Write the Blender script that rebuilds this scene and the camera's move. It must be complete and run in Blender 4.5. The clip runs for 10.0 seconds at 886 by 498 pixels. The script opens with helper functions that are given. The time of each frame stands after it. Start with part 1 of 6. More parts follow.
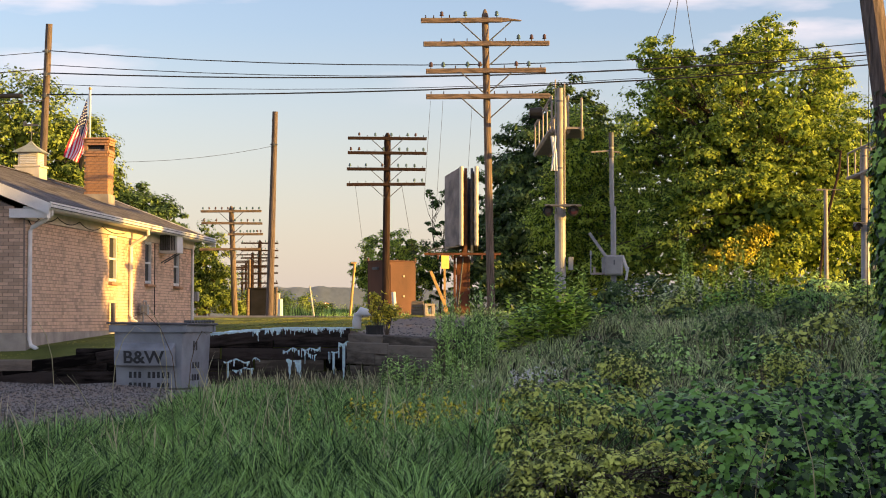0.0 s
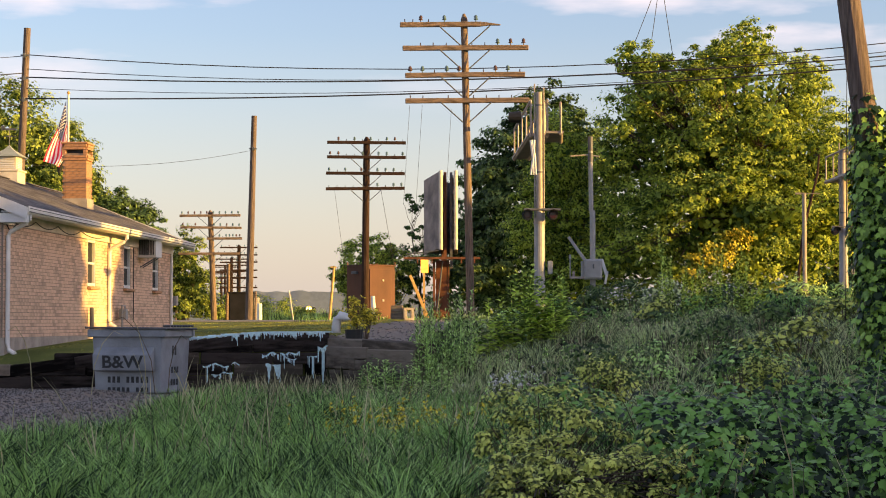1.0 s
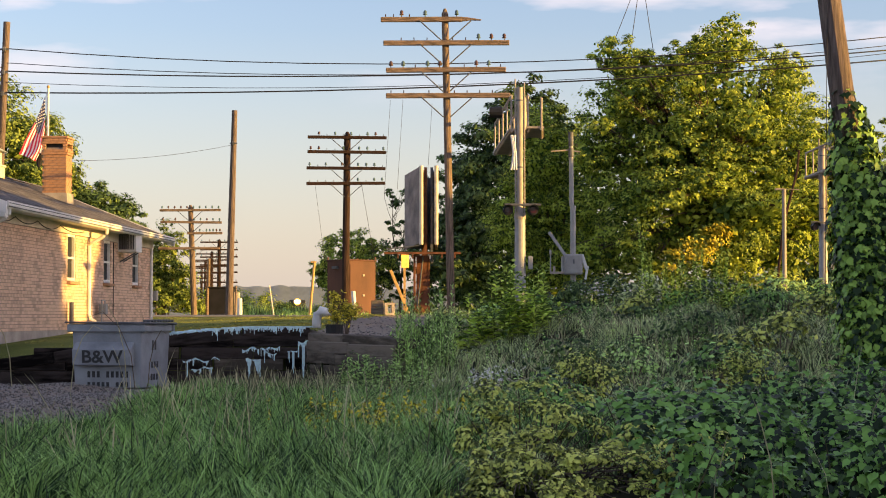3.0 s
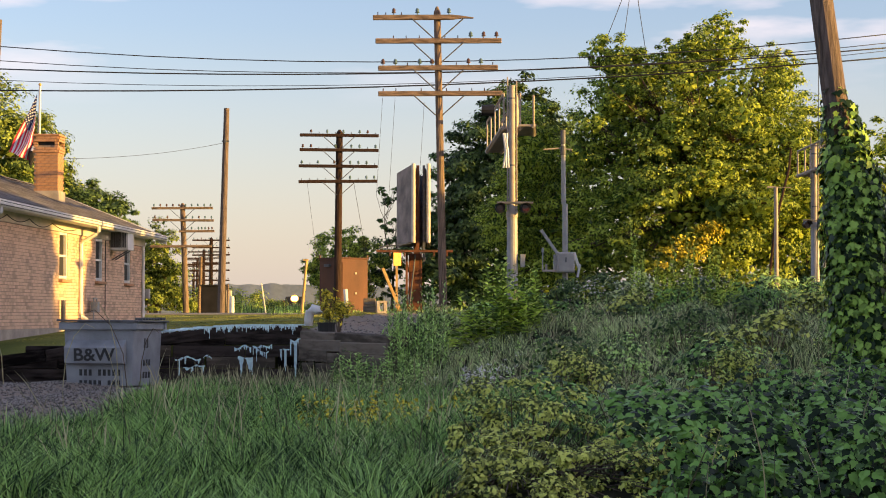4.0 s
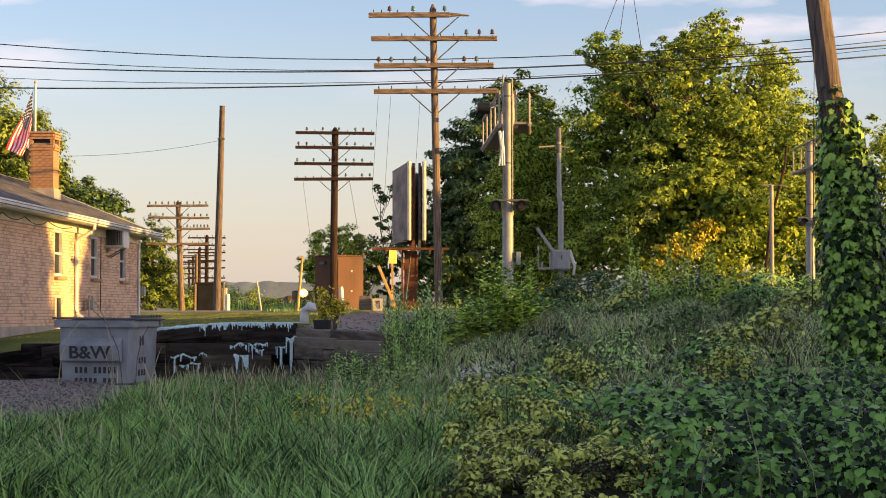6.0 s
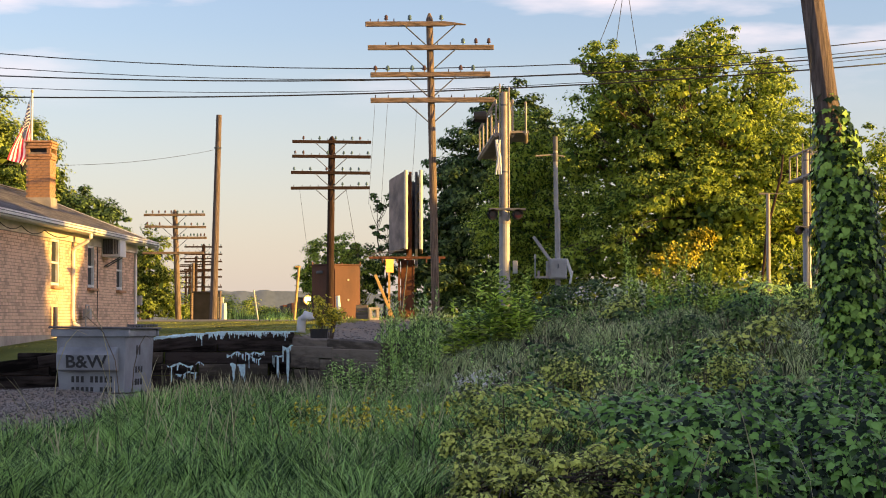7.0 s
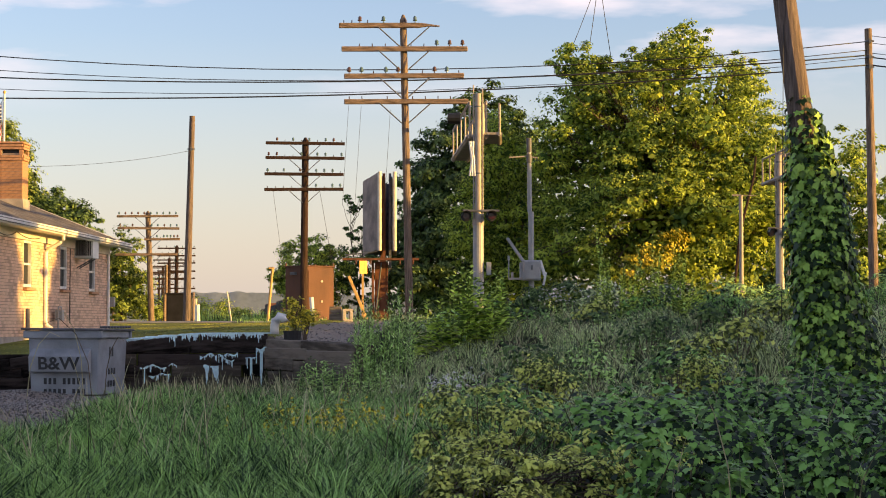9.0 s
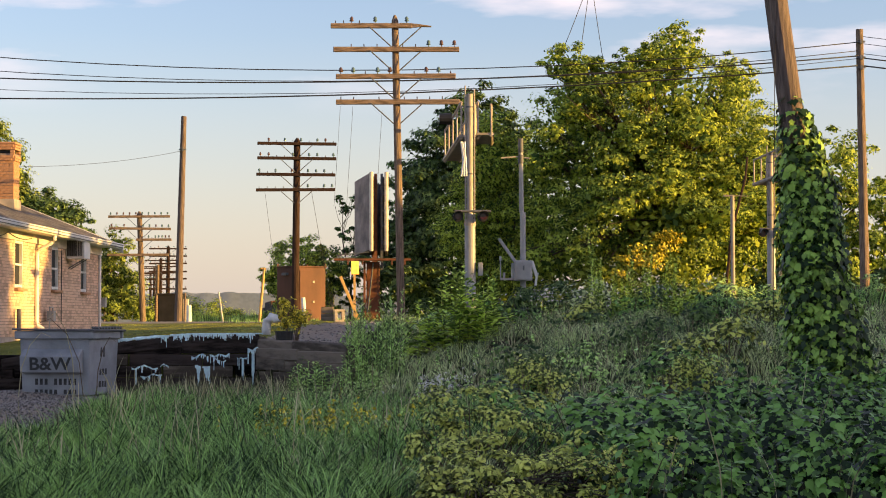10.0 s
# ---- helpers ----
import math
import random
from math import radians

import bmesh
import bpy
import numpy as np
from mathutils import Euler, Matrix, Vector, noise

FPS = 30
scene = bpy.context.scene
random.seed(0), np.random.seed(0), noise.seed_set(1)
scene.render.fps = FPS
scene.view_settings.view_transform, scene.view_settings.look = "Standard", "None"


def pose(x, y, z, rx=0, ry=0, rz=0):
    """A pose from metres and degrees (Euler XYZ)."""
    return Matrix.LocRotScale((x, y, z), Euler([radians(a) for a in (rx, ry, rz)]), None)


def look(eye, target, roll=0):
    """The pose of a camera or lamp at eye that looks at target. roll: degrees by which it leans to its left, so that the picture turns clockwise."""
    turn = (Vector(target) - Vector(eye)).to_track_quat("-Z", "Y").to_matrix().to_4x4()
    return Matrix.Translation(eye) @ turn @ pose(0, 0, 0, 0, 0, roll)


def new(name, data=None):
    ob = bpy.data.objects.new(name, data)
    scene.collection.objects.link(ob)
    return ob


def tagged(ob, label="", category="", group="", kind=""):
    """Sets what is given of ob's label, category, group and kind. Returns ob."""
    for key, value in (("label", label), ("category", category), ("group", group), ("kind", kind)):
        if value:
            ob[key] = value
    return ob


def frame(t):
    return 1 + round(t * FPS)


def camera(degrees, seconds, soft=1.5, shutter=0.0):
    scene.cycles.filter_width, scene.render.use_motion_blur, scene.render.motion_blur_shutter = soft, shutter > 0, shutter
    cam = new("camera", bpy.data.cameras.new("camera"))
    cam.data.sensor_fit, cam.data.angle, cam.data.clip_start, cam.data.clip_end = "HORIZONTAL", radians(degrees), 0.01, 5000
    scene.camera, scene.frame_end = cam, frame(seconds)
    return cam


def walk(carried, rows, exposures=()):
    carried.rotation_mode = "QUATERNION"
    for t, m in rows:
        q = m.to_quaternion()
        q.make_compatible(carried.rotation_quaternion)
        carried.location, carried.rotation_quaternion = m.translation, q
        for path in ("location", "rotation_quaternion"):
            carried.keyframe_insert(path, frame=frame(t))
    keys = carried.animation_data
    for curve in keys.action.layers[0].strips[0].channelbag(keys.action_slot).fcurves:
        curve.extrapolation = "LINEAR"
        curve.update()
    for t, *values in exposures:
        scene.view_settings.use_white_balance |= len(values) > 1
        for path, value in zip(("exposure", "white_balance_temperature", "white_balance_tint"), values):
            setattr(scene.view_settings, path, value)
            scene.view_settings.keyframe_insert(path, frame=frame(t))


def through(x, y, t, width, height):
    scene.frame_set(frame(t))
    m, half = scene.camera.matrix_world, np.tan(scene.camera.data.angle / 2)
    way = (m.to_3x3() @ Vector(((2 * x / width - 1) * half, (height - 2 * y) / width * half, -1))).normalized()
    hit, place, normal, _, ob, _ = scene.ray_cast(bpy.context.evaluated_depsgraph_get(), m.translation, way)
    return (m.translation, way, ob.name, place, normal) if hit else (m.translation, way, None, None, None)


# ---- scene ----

EYE = 1.6
cam = camera(28.0, 10.0, 1.0)
ROWS = [
    (0, 0.000, 2.205, 0.000), (0.5, -0.385, 2.316, -0.034), (1, -0.666, 2.337, -0.090), (1.5, -0.857, 2.381, -0.099),
    (2, -0.946, 2.367, -0.102), (2.5, -1.081, 2.299, -0.041), (3, -1.294, 2.176, -0.034), (4.5, -1.574, 2.104, -0.038),
    (5, -1.537, 2.067, -0.055), (5.5, -1.607, 1.996, -0.039), (7, -1.791, 2.322, -0.079), (7.5, -1.881, 2.462, -0.154),
    (8, -2.189, 2.459, -0.202), (8.5, -2.498, 2.389, -0.176), (9, -2.640, 2.369, -0.099), (9.5, -2.695, 2.334, -0.091),
    (10, -2.906, 2.381, -0.114),
]
walk(cam, [(t, pose(0, 0, EYE, 90 + p, 0, y) @ pose(0, 0, 0, 0, 0, r)) for t, y, p, r in ROWS])

# ---- light ----
SUN_EL = 6.5
SUN_TO = Vector((0.956, -0.292, 0)).normalized()          # horizontal way towards the sun
world = bpy.data.worlds.new("world")
scene.world = world
world.use_nodes = True
wn, wl = world.node_tree.nodes, world.node_tree.links
sky = wn.new("ShaderNodeTexSky")
sky.sky_type = "NISHITA"
sky.sun_disc = False
sky.sun_elevation = radians(SUN_EL)
sky.sun_rotation = math.atan2(SUN_TO.x, SUN_TO.y)
sky.air_density, sky.dust_density, sky.ozone_density = 1.0, 1.0, 1.8
geo = wn.new("ShaderNodeTexCoord")
cmap = wn.new("ShaderNodeMapping")
cmap.inputs["Scale"].default_value = (1.0, 1.0, 4.5)
cmap.inputs["Location"].default_value = (1.35, 0.2, 0.3)
cnoise = wn.new("ShaderNodeTexNoise")
cnoise.inputs["Scale"].default_value = 8.0
cnoise.inputs["Detail"].default_value = 6.0
cramp = wn.new("ShaderNodeValToRGB")
cramp.color_ramp.elements[0].position, cramp.color_ramp.elements[1].position = 0.48, 0.70
sep = wn.new("ShaderNodeSeparateXYZ")
high = wn.new("ShaderNodeMapRange")
high.inputs["From Min"].default_value, high.inputs["From Max"].default_value = 0.115, 0.16
cmul = wn.new("ShaderNodeMath")
cmul.operation = "MULTIPLY"
cmix = wn.new("ShaderNodeMix")
cmix.data_type = "RGBA"
cmix.inputs["B"].default_value = (3.9, 3.35, 3.45, 1)
wl.new(geo.outputs["Generated"], cmap.inputs["Vector"])
wl.new(cmap.outputs["Vector"], cnoise.inputs["Vector"])
wl.new(cnoise.outputs["Fac"], cramp.inputs["Fac"])
wl.new(geo.outputs["Generated"], sep.inputs["Vector"])
wl.new(sep.outputs["Z"], high.inputs["Value"])
wl.new(cramp.outputs["Color"], cmul.inputs[0])
wl.new(high.outputs["Result"], cmul.inputs[1])
wl.new(cmul.outputs["Value"], cmix.inputs["Factor"])
tint = wn.new("ShaderNodeMix")
tint.data_type, tint.blend_type = "RGBA", "MULTIPLY"
tint.inputs["Factor"].default_value, tint.inputs["B"].default_value = 1.0, (1.12, 0.97, 1.13, 1)
wl.new(sky.outputs["Color"], tint.inputs["A"])
haze = wn.new("ShaderNodeMix")
haze.data_type = "RGBA"
haze.inputs["B"].default_value = (2.75, 2.45, 2.35, 1)
low = wn.new("ShaderNodeMapRange")
low.inputs["From Min"].default_value, low.inputs["From Max"].default_value = -0.02, 0.16
low.inputs["To Min"].default_value, low.inputs["To Max"].default_value = 0.75, 0.0
wl.new(sep.outputs["Z"], low.inputs["Value"])
wl.new(low.outputs["Result"], haze.inputs["Factor"])
wl.new(tint.outputs["Result"], haze.inputs["A"])
wl.new(haze.outputs["Result"], cmix.inputs["A"])
wl.new(cmix.outputs["Result"], wn["Background"].inputs["Color"])
wn["Background"].inputs["Strength"].default_value = 0.12
sun = new("sun", bpy.data.lights.new("sun", "SUN"))
sun.data.energy, sun.data.angle, sun.data.color = 4.4, radians(0.6), (1.0, 0.585, 0.135)
sun.matrix_world = look(SUN_TO * 100 * math.cos(radians(SUN_EL)) + Vector((0, 0, 100 * math.sin(radians(SUN_EL)))), (0, 0, 0))
scene.view_settings.exposure = 1.36


# ---- materials ----
def mat(name, col, rough=0.8, var=0.25, scale=8.0, bump=0.2, metal=0.0, tint=None, stretch=(1, 1, 1), island=0.0, rand=0.0, fine=90.0, gloss=0.5):
    """A surface with broad stains, fine grain and relief; island and rand vary loose pieces and objects."""
    m = bpy.data.materials.new(name)
    m.use_nodes = True
    n, l = m.node_tree.nodes, m.node_tree.links
    b = n["Principled BSDF"]
    b.inputs["Roughness"].default_value, b.inputs["Metallic"].default_value = rough, metal
    b.inputs["Specular IOR Level"].default_value = gloss
    tc, mp = n.new("ShaderNodeTexCoord"), n.new("ShaderNodeMapping")
    mp.inputs["Scale"].default_value = stretch
    l.new(tc.outputs["Object"], mp.inputs["Vector"])
    n1, n2 = n.new("ShaderNodeTexNoise"), n.new("ShaderNodeTexNoise")
    n1.inputs["Scale"].default_value, n1.inputs["Detail"].default_value = scale, 6
    n2.inputs["Scale"].default_value, n2.inputs["Detail"].default_value = fine, 3
    for q in (n1, n2):
        l.new(mp.outputs["Vector"], q.inputs["Vector"])
    ramp = n.new("ShaderNodeValToRGB")
    ramp.color_ramp.elements[0].position, ramp.color_ramp.elements[1].position = 0.3, 0.7
    dark = [c * (1 - var) for c in col]
    lite = [min(1, c * (1 + var)) for c in (tint or col)]
    ramp.color_ramp.elements[0].color, ramp.color_ramp.elements[1].color = (*dark, 1), (*lite, 1)
    add = n.new("ShaderNodeMath")
    add.operation = "MULTIPLY_ADD"
    add.inputs[1].default_value, add.inputs[2].default_value = 0.35, -0.17
    mix = n.new("ShaderNodeMath")
    mix.operation = "ADD"
    l.new(n2.outputs["Fac"], add.inputs[0])
    l.new(n1.outputs["Fac"], mix.inputs[0])
    l.new(add.outputs["Value"], mix.inputs[1])
    last = mix
    for amount, node, socket in ((island, "ShaderNodeNewGeometry", "Random Per Island"), (rand, "ShaderNodeObjectInfo", "Random")):
        if amount:
            src = n.new(node)
            q = n.new("ShaderNodeMath")
            q.operation = "MULTIPLY_ADD"
            q.inputs[1].default_value, q.inputs[2].default_value = amount, -amount / 2
            p = n.new("ShaderNodeMath")
            p.operation = "ADD"
            l.new(src.outputs[socket], q.inputs[0])
            l.new(q.outputs["Value"], p.inputs[0])
            l.new(last.outputs["Value"], p.inputs[1])
            last = p
    l.new(last.outputs["Value"], ramp.inputs["Fac"])
    l.new(ramp.outputs["Color"], b.inputs["Base Color"])
    if bump:
        bp = n.new("ShaderNodeBump")
        bp.inputs["Strength"].default_value, bp.inputs["Distance"].default_value = bump, 0.02
        l.new(mix.outputs["Value"], bp.inputs["Height"])
        l.new(bp.outputs["Normal"], b.inputs["Normal"])
    return m


def leaf_mat(name, col, tint, through=0.3, spread=0.8, rough=0.55):
    """Leaves: colour by leaf, with light shining through."""
    m = mat(name, col, rough, 0.5, 0.6, 0.0, tint=tint, island=spread, fine=20.0)
    n, l = m.node_tree.nodes, m.node_tree.links
    b, out = n["Principled BSDF"], n["Material Output"]
    b.inputs["Specular IOR Level"].default_value = 0.22
    tr, mx = n.new("ShaderNodeBsdfTranslucent"), n.new("ShaderNodeMixShader")
    mx.inputs["Fac"].default_value = through
    l.new(b.inputs["Base Color"].links[0].from_socket, tr.inputs["Color"])
    l.new(b.outputs["BSDF"], mx.inputs[1])
    l.new(tr.outputs["BSDF"], mx.inputs[2])
    l.new(mx.outputs["Shader"], out.inputs["Surface"])
    return m


def glow_mat(name, col, strength):
    m = bpy.data.materials.new(name)
    m.use_nodes = True
    b = m.node_tree.nodes["Principled BSDF"]
    b.inputs["Base Color"].default_value = (*col, 1)
    b.inputs["Emission Color"].default_value, b.inputs["Emission Strength"].default_value = (*col, 1), strength
    return m


WOOD_POLE = mat("weathered_pole_wood", (0.19, 0.14, 0.105), 0.9, 0.6, 3, 0.6, stretch=(14, 14, 0.8), gloss=0.15)
WOOD_GREY = mat("grey_brown_pole_wood", (0.145, 0.112, 0.098), 0.92, 0.5, 3, 0.6, stretch=(14, 14, 0.8), gloss=0.15)
WOOD_DARK = mat("creosoted_pole_wood", (0.045, 0.027, 0.02), 0.9, 0.45, 3, 0.5, stretch=(6, 6, 0.6), gloss=0.15)
WOOD_ARM = mat("grey_crossarm_wood", (0.19, 0.135, 0.10), 0.9, 0.6, 4, 0.4, stretch=(0.8, 6, 6))
TIE = mat("creosoted_timber", (0.012, 0.010, 0.009), 0.9, 0.6, 5, 0.7, tint=(0.036, 0.029, 0.026), rand=0.5, stretch=(0.5, 3, 3), gloss=0.08)
TIE_GREY = mat("weathered_grey_timber", (0.15, 0.125, 0.10), 0.92, 0.5, 5, 0.7, rand=0.4, stretch=(0.5, 3, 3), gloss=0.1)
PAINT_DRIP = mat("old_pale_blue_paint", (0.62, 0.84, 0.95), 0.5, 0.22, 14, 0.3)
BRICK = mat("tan_brick", (0.60, 0.43, 0.315), 0.9, 0.24, 1.5, 0.3, island=0.5, rand=0.35, gloss=0.2)
BRICK_OLD = mat("orange_brick", (0.33, 0.18, 0.1), 0.9, 0.35, 6, 0.4, island=0.8)
MORTAR = mat("mortar", (0.26, 0.205, 0.17), 0.95, 0.2, 20, 0.3)
CONCRETE = mat("concrete", (0.36, 0.32, 0.28), 0.9, 0.25, 3, 0.3)
SHINGLE = mat("grey_asphalt_shingle", (0.15, 0.138, 0.135), 0.95, 0.35, 3, 0.3, island=0.7)
WHITE = mat("white_painted_metal", (0.72, 0.72, 0.71), 0.5, 0.12, 3, 0.05)
CREAM = mat("cream_painted_wood", (0.66, 0.60, 0.50), 0.6, 0.15, 3, 0.1)
GREY_STEEL = mat("grey_painted_steel", (0.235, 0.255, 0.285), 0.55, 0.25, 3, 0.15)
DARK_STEEL = mat("dark_lid_steel", (0.1, 0.105, 0.12), 0.6, 0.3, 4, 0.2)
STENCIL = mat("black_stencil_paint", (0.03, 0.032, 0.036), 0.7, 0.3, 20, 0.0)
GALV = mat("galvanised_steel", (0.34, 0.295, 0.26), 0.6, 0.2, 4, 0.1, metal=0.1)
BOX_GREY = mat("grey_equipment_box", (0.33, 0.33, 0.33), 0.5, 0.15, 5, 0.1)
RUST = mat("rust_brown_steel", (0.094, 0.036, 0.021), 0.75, 0.3, 1.2, 0.15, stretch=(1, 1, 0.4))
RUST_RED = mat("rusty_steel_post", (0.16, 0.06, 0.03), 0.8, 0.4, 3, 0.2)
DARK_BOX = mat("dark_bungalow_steel", (0.022, 0.021, 0.023), 0.7, 0.3, 2, 0.1, gloss=0.15)
BLACK = mat("black_rubber", (0.012, 0.012, 0.013), 0.6, 0.3, 10, 0.1)
CABLE = mat("black_cable", (0.015, 0.015, 0.018), 0.6, 0.2, 5, 0.0)
GLASS_INS = mat("aqua_insulator", (0.10, 0.16, 0.17), 0.15, 0.3, 4, 0.0)
BROWN_INS = mat("brown_insulator", (0.10, 0.055, 0.04), 0.3, 0.3, 4, 0.0)
YELLOW = mat("yellow_sign_paint", (0.80, 0.36, 0.06), 0.6, 0.15, 6, 0.05)
YELLOW_POST = mat("yellow_post_paint", (0.6, 0.36, 0.12), 0.7, 0.25, 6, 0.1)
PANEL = mat("faded_poster_panel", (0.21, 0.165, 0.155), 0.8, 0.3, 0.7, 0.05, tint=(0.33, 0.25, 0.22), stretch=(1, 0.5, 1.4), gloss=0.15)
BLOCK = mat("concrete_block", (0.42, 0.36, 0.30), 0.95, 0.25, 10, 0.4)
GLASS = mat("dark_window_glass", (0.02, 0.022, 0.026), 0.4, 0.2, 2, 0.0)
GLASS.node_tree.nodes["Principled BSDF"].inputs["Specular IOR Level"].default_value = 0.2
RED_LAMP = mat("red_lens", (0.05, 0.005, 0.006), 0.2, 0.2, 4, 0.0)
FLAG_RED = mat("flag_red", (0.62, 0.03, 0.075), 0.85, 0.15, 6, 0.05)
FLAG_WHITE = mat("flag_white", (0.78, 0.76, 0.80), 0.85, 0.1, 6, 0.05)
FLAG_BLUE = mat("flag_blue", (0.02, 0.03, 0.12), 0.85, 0.15, 6, 0.05)
FLAG_BLACK = mat("flag_black", (0.012, 0.012, 0.014), 0.85, 0.15, 6, 0.05)
SOIL = mat("soil_and_litter", (0.03, 0.026, 0.017), 0.97, 0.5, 1.3, 0.5, tint=(0.03, 0.034, 0.016), gloss=0.05)
LAWN = mat("mown_lawn", (0.11, 0.14, 0.032), 0.95, 0.35, 0.5, 0.5, tint=(0.17, 0.18, 0.045), gloss=0.1)
GRAVEL = mat("dark_gravel", (0.155, 0.125, 0.098), 0.95, 0.45, 6, 0.8, island=0.9, fine=60)
ROAD = mat("worn_pale_asphalt", (0.19, 0.185, 0.18), 0.92, 0.3, 2, 0.4)
BARK = mat("bark", (0.11, 0.08, 0.055), 0.95, 0.5, 4, 0.8, stretch=(4, 4, 0.7))
LOCO = mat("dark_loco_paint", (0.02, 0.022, 0.028), 0.5, 0.3, 1, 0.05)
WAGON = mat("brown_wagon_paint", (0.13, 0.05, 0.035), 0.7, 0.35, 0.8, 0.1)
# blue-grey haze of distance is mixed into this base colour
HAZE = mat("hill_with_painted_haze", (0.14, 0.175, 0.215), 1.0, 0.25, 0.02, 0.0, fine=0.3)
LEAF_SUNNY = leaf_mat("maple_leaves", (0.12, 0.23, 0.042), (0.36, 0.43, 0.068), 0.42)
LEAF_YARD = leaf_mat("yard_tree_leaves", (0.085, 0.16, 0.036), (0.25, 0.31, 0.062), 0.35)
LEAF_GOLD = leaf_mat("yellow_and_sunlit_leaves", (0.34, 0.33, 0.03), (0.60, 0.50, 0.05))
# dark green that also puts shade into the trees behind the signals
LEAF_DARK = leaf_mat("dark_and_shaded_leaves", (0.045, 0.10, 0.032), (0.11, 0.17, 0.05), 0.2)
LEAF_VINE = leaf_mat("vine_leaves", (0.014, 0.046, 0.013), (0.14, 0.275, 0.058), 0.15, 1.0, 0.4)
LEAF_IVY = leaf_mat("ivy_leaves", (0.028, 0.08, 0.02), (0.21, 0.34, 0.065), 0.15, 1.0, 0.4)
LEAF_BUSH = leaf_mat("yellow_green_bush_leaves", (0.12, 0.165, 0.036), (0.44, 0.48, 0.11), 0.15, 1.0)
LEAF_SPRIG = leaf_mat("bright_shrub_leaves", (0.22, 0.38, 0.055), (0.55, 0.68, 0.13), 0.25, 0.9)
LEAF_WEED = leaf_mat("weed_leaves", (0.10, 0.20, 0.06), (0.38, 0.55, 0.17), 0.15, 0.8)
GRASS = leaf_mat("grass_blades", (0.034, 0.095, 0.026), (0.24, 0.40, 0.115), 0.15, 1.1)
LAWN_BLADE = leaf_mat("mown_lawn_blades", (0.17, 0.20, 0.042), (0.27, 0.285, 0.062), 0.2, 0.4)
GRASS_PALE = leaf_mat("dry_grass", (0.22, 0.22, 0.12), (0.38, 0.35, 0.21), 0.2, 0.9)
GRASS_GREY = leaf_mat("greyish_weeds", (0.18, 0.26, 0.115), (0.47, 0.54, 0.26), 0.2, 1.0)
BLOSSOM = mat("white_blossom", (0.6, 0.58, 0.55), 0.9, 0.2, 5, 0.0)


# ---- mesh helpers ----
class Shape:
    """Gathers vertices and faces of one part."""

    def __init__(self):
        self.v, self.f = [], []

    def add(self, verts, faces):
        k = len(self.v)
        self.v += [tuple(p) for p in verts]
        self.f += [tuple(k + i for i in q) for q in faces]
        return self

    def box(self, c, s, rz=0.0, rx=0.0, ry=0.0):
        m = pose(*c, rx, ry, rz)
        p = [m @ Vector((x * s[0] / 2, y * s[1] / 2, z * s[2] / 2)) for z in (-1, 1) for y in (-1, 1) for x in (-1, 1)]
        return self.add(p, [(0, 2, 3, 1), (4, 5, 7, 6), (0, 1, 5, 4), (2, 6, 7, 3), (0, 4, 6, 2), (1, 3, 7, 5)])

    def tube(self, p0, p1, r0, r1=None, n=10):
        return self.path([p0, p1], [r0, r0 if r1 is None else r1], n)

    def path(self, pts, radii, n=8):
        pts = [Vector(p) for p in pts]
        rings = []
        for i, p in enumerate(pts):
            d = (pts[min(i + 1, len(pts) - 1)] - pts[max(i - 1, 0)]).normalized()
            a = d.cross(Vector((0.31, 0.87, 0.1) if abs(d.z) > 0.8 else (0, 0, 1))).normalized()
            b = d.cross(a)
            r = radii[i] if isinstance(radii, (list, tuple)) else radii
            rings.append([p + (a * math.cos(k * math.tau / n) + b * math.sin(k * math.tau / n)) * r for k in range(n)])
        v = [q for ring in rings for q in ring]
        f = [(i * n + k, i * n + (k + 1) % n, (i + 1) * n + (k + 1) % n, (i + 1) * n + k) for i in range(len(rings) - 1) for k in range(n)]
        f += [tuple(reversed(range(n))), tuple((len(rings) - 1) * n + k for k in range(n))]
        return self.add(v, f)

    def slab(self, outline, a, b):
        """A flat outline between two offsets: outline gives points, a and b are shifts."""
        n = len(outline)
        v = [Vector(p) + Vector(a) for p in outline] + [Vector(p) + Vector(b) for p in outline]
        return self.add(v, [tuple(range(n)), tuple(reversed(range(n, 2 * n)))] + [(i, n + i, n + (i + 1) % n, (i + 1) % n) for i in range(n)])

    def mesh(self, name, material, bevel=0.0, smooth=False):
        me = bpy.data.meshes.new(name)
        me.from_pydata(self.v, [], self.f)
        bm = bmesh.new()
        bm.from_mesh(me)
        bmesh.ops.recalc_face_normals(bm, faces=bm.faces)
        if bevel:
            bmesh.ops.bevel(bm, geom=list(bm.edges), offset=bevel, segments=1, affect="EDGES", clamp_overlap=True)
        for q in bm.faces:
            q.smooth = smooth
        bm.to_mesh(me)
        bm.free()
        me.materials.append(material)
        return me


def part(name, shape, material, parent=None, label="", bevel=0.0, smooth=False):
    me = shape.mesh(name, material, bevel, smooth) if isinstance(shape, Shape) else shape
    ob = new(name, me)
    ob.parent = parent
    if label:
        ob["label"] = label
    return ob


def thing(name, m, label, category, group="", kind=""):
    ob = new(name)
    ob.matrix_basis = m
    ob.empty_display_size = 0.2
    return tagged(ob, label, category, group, kind)


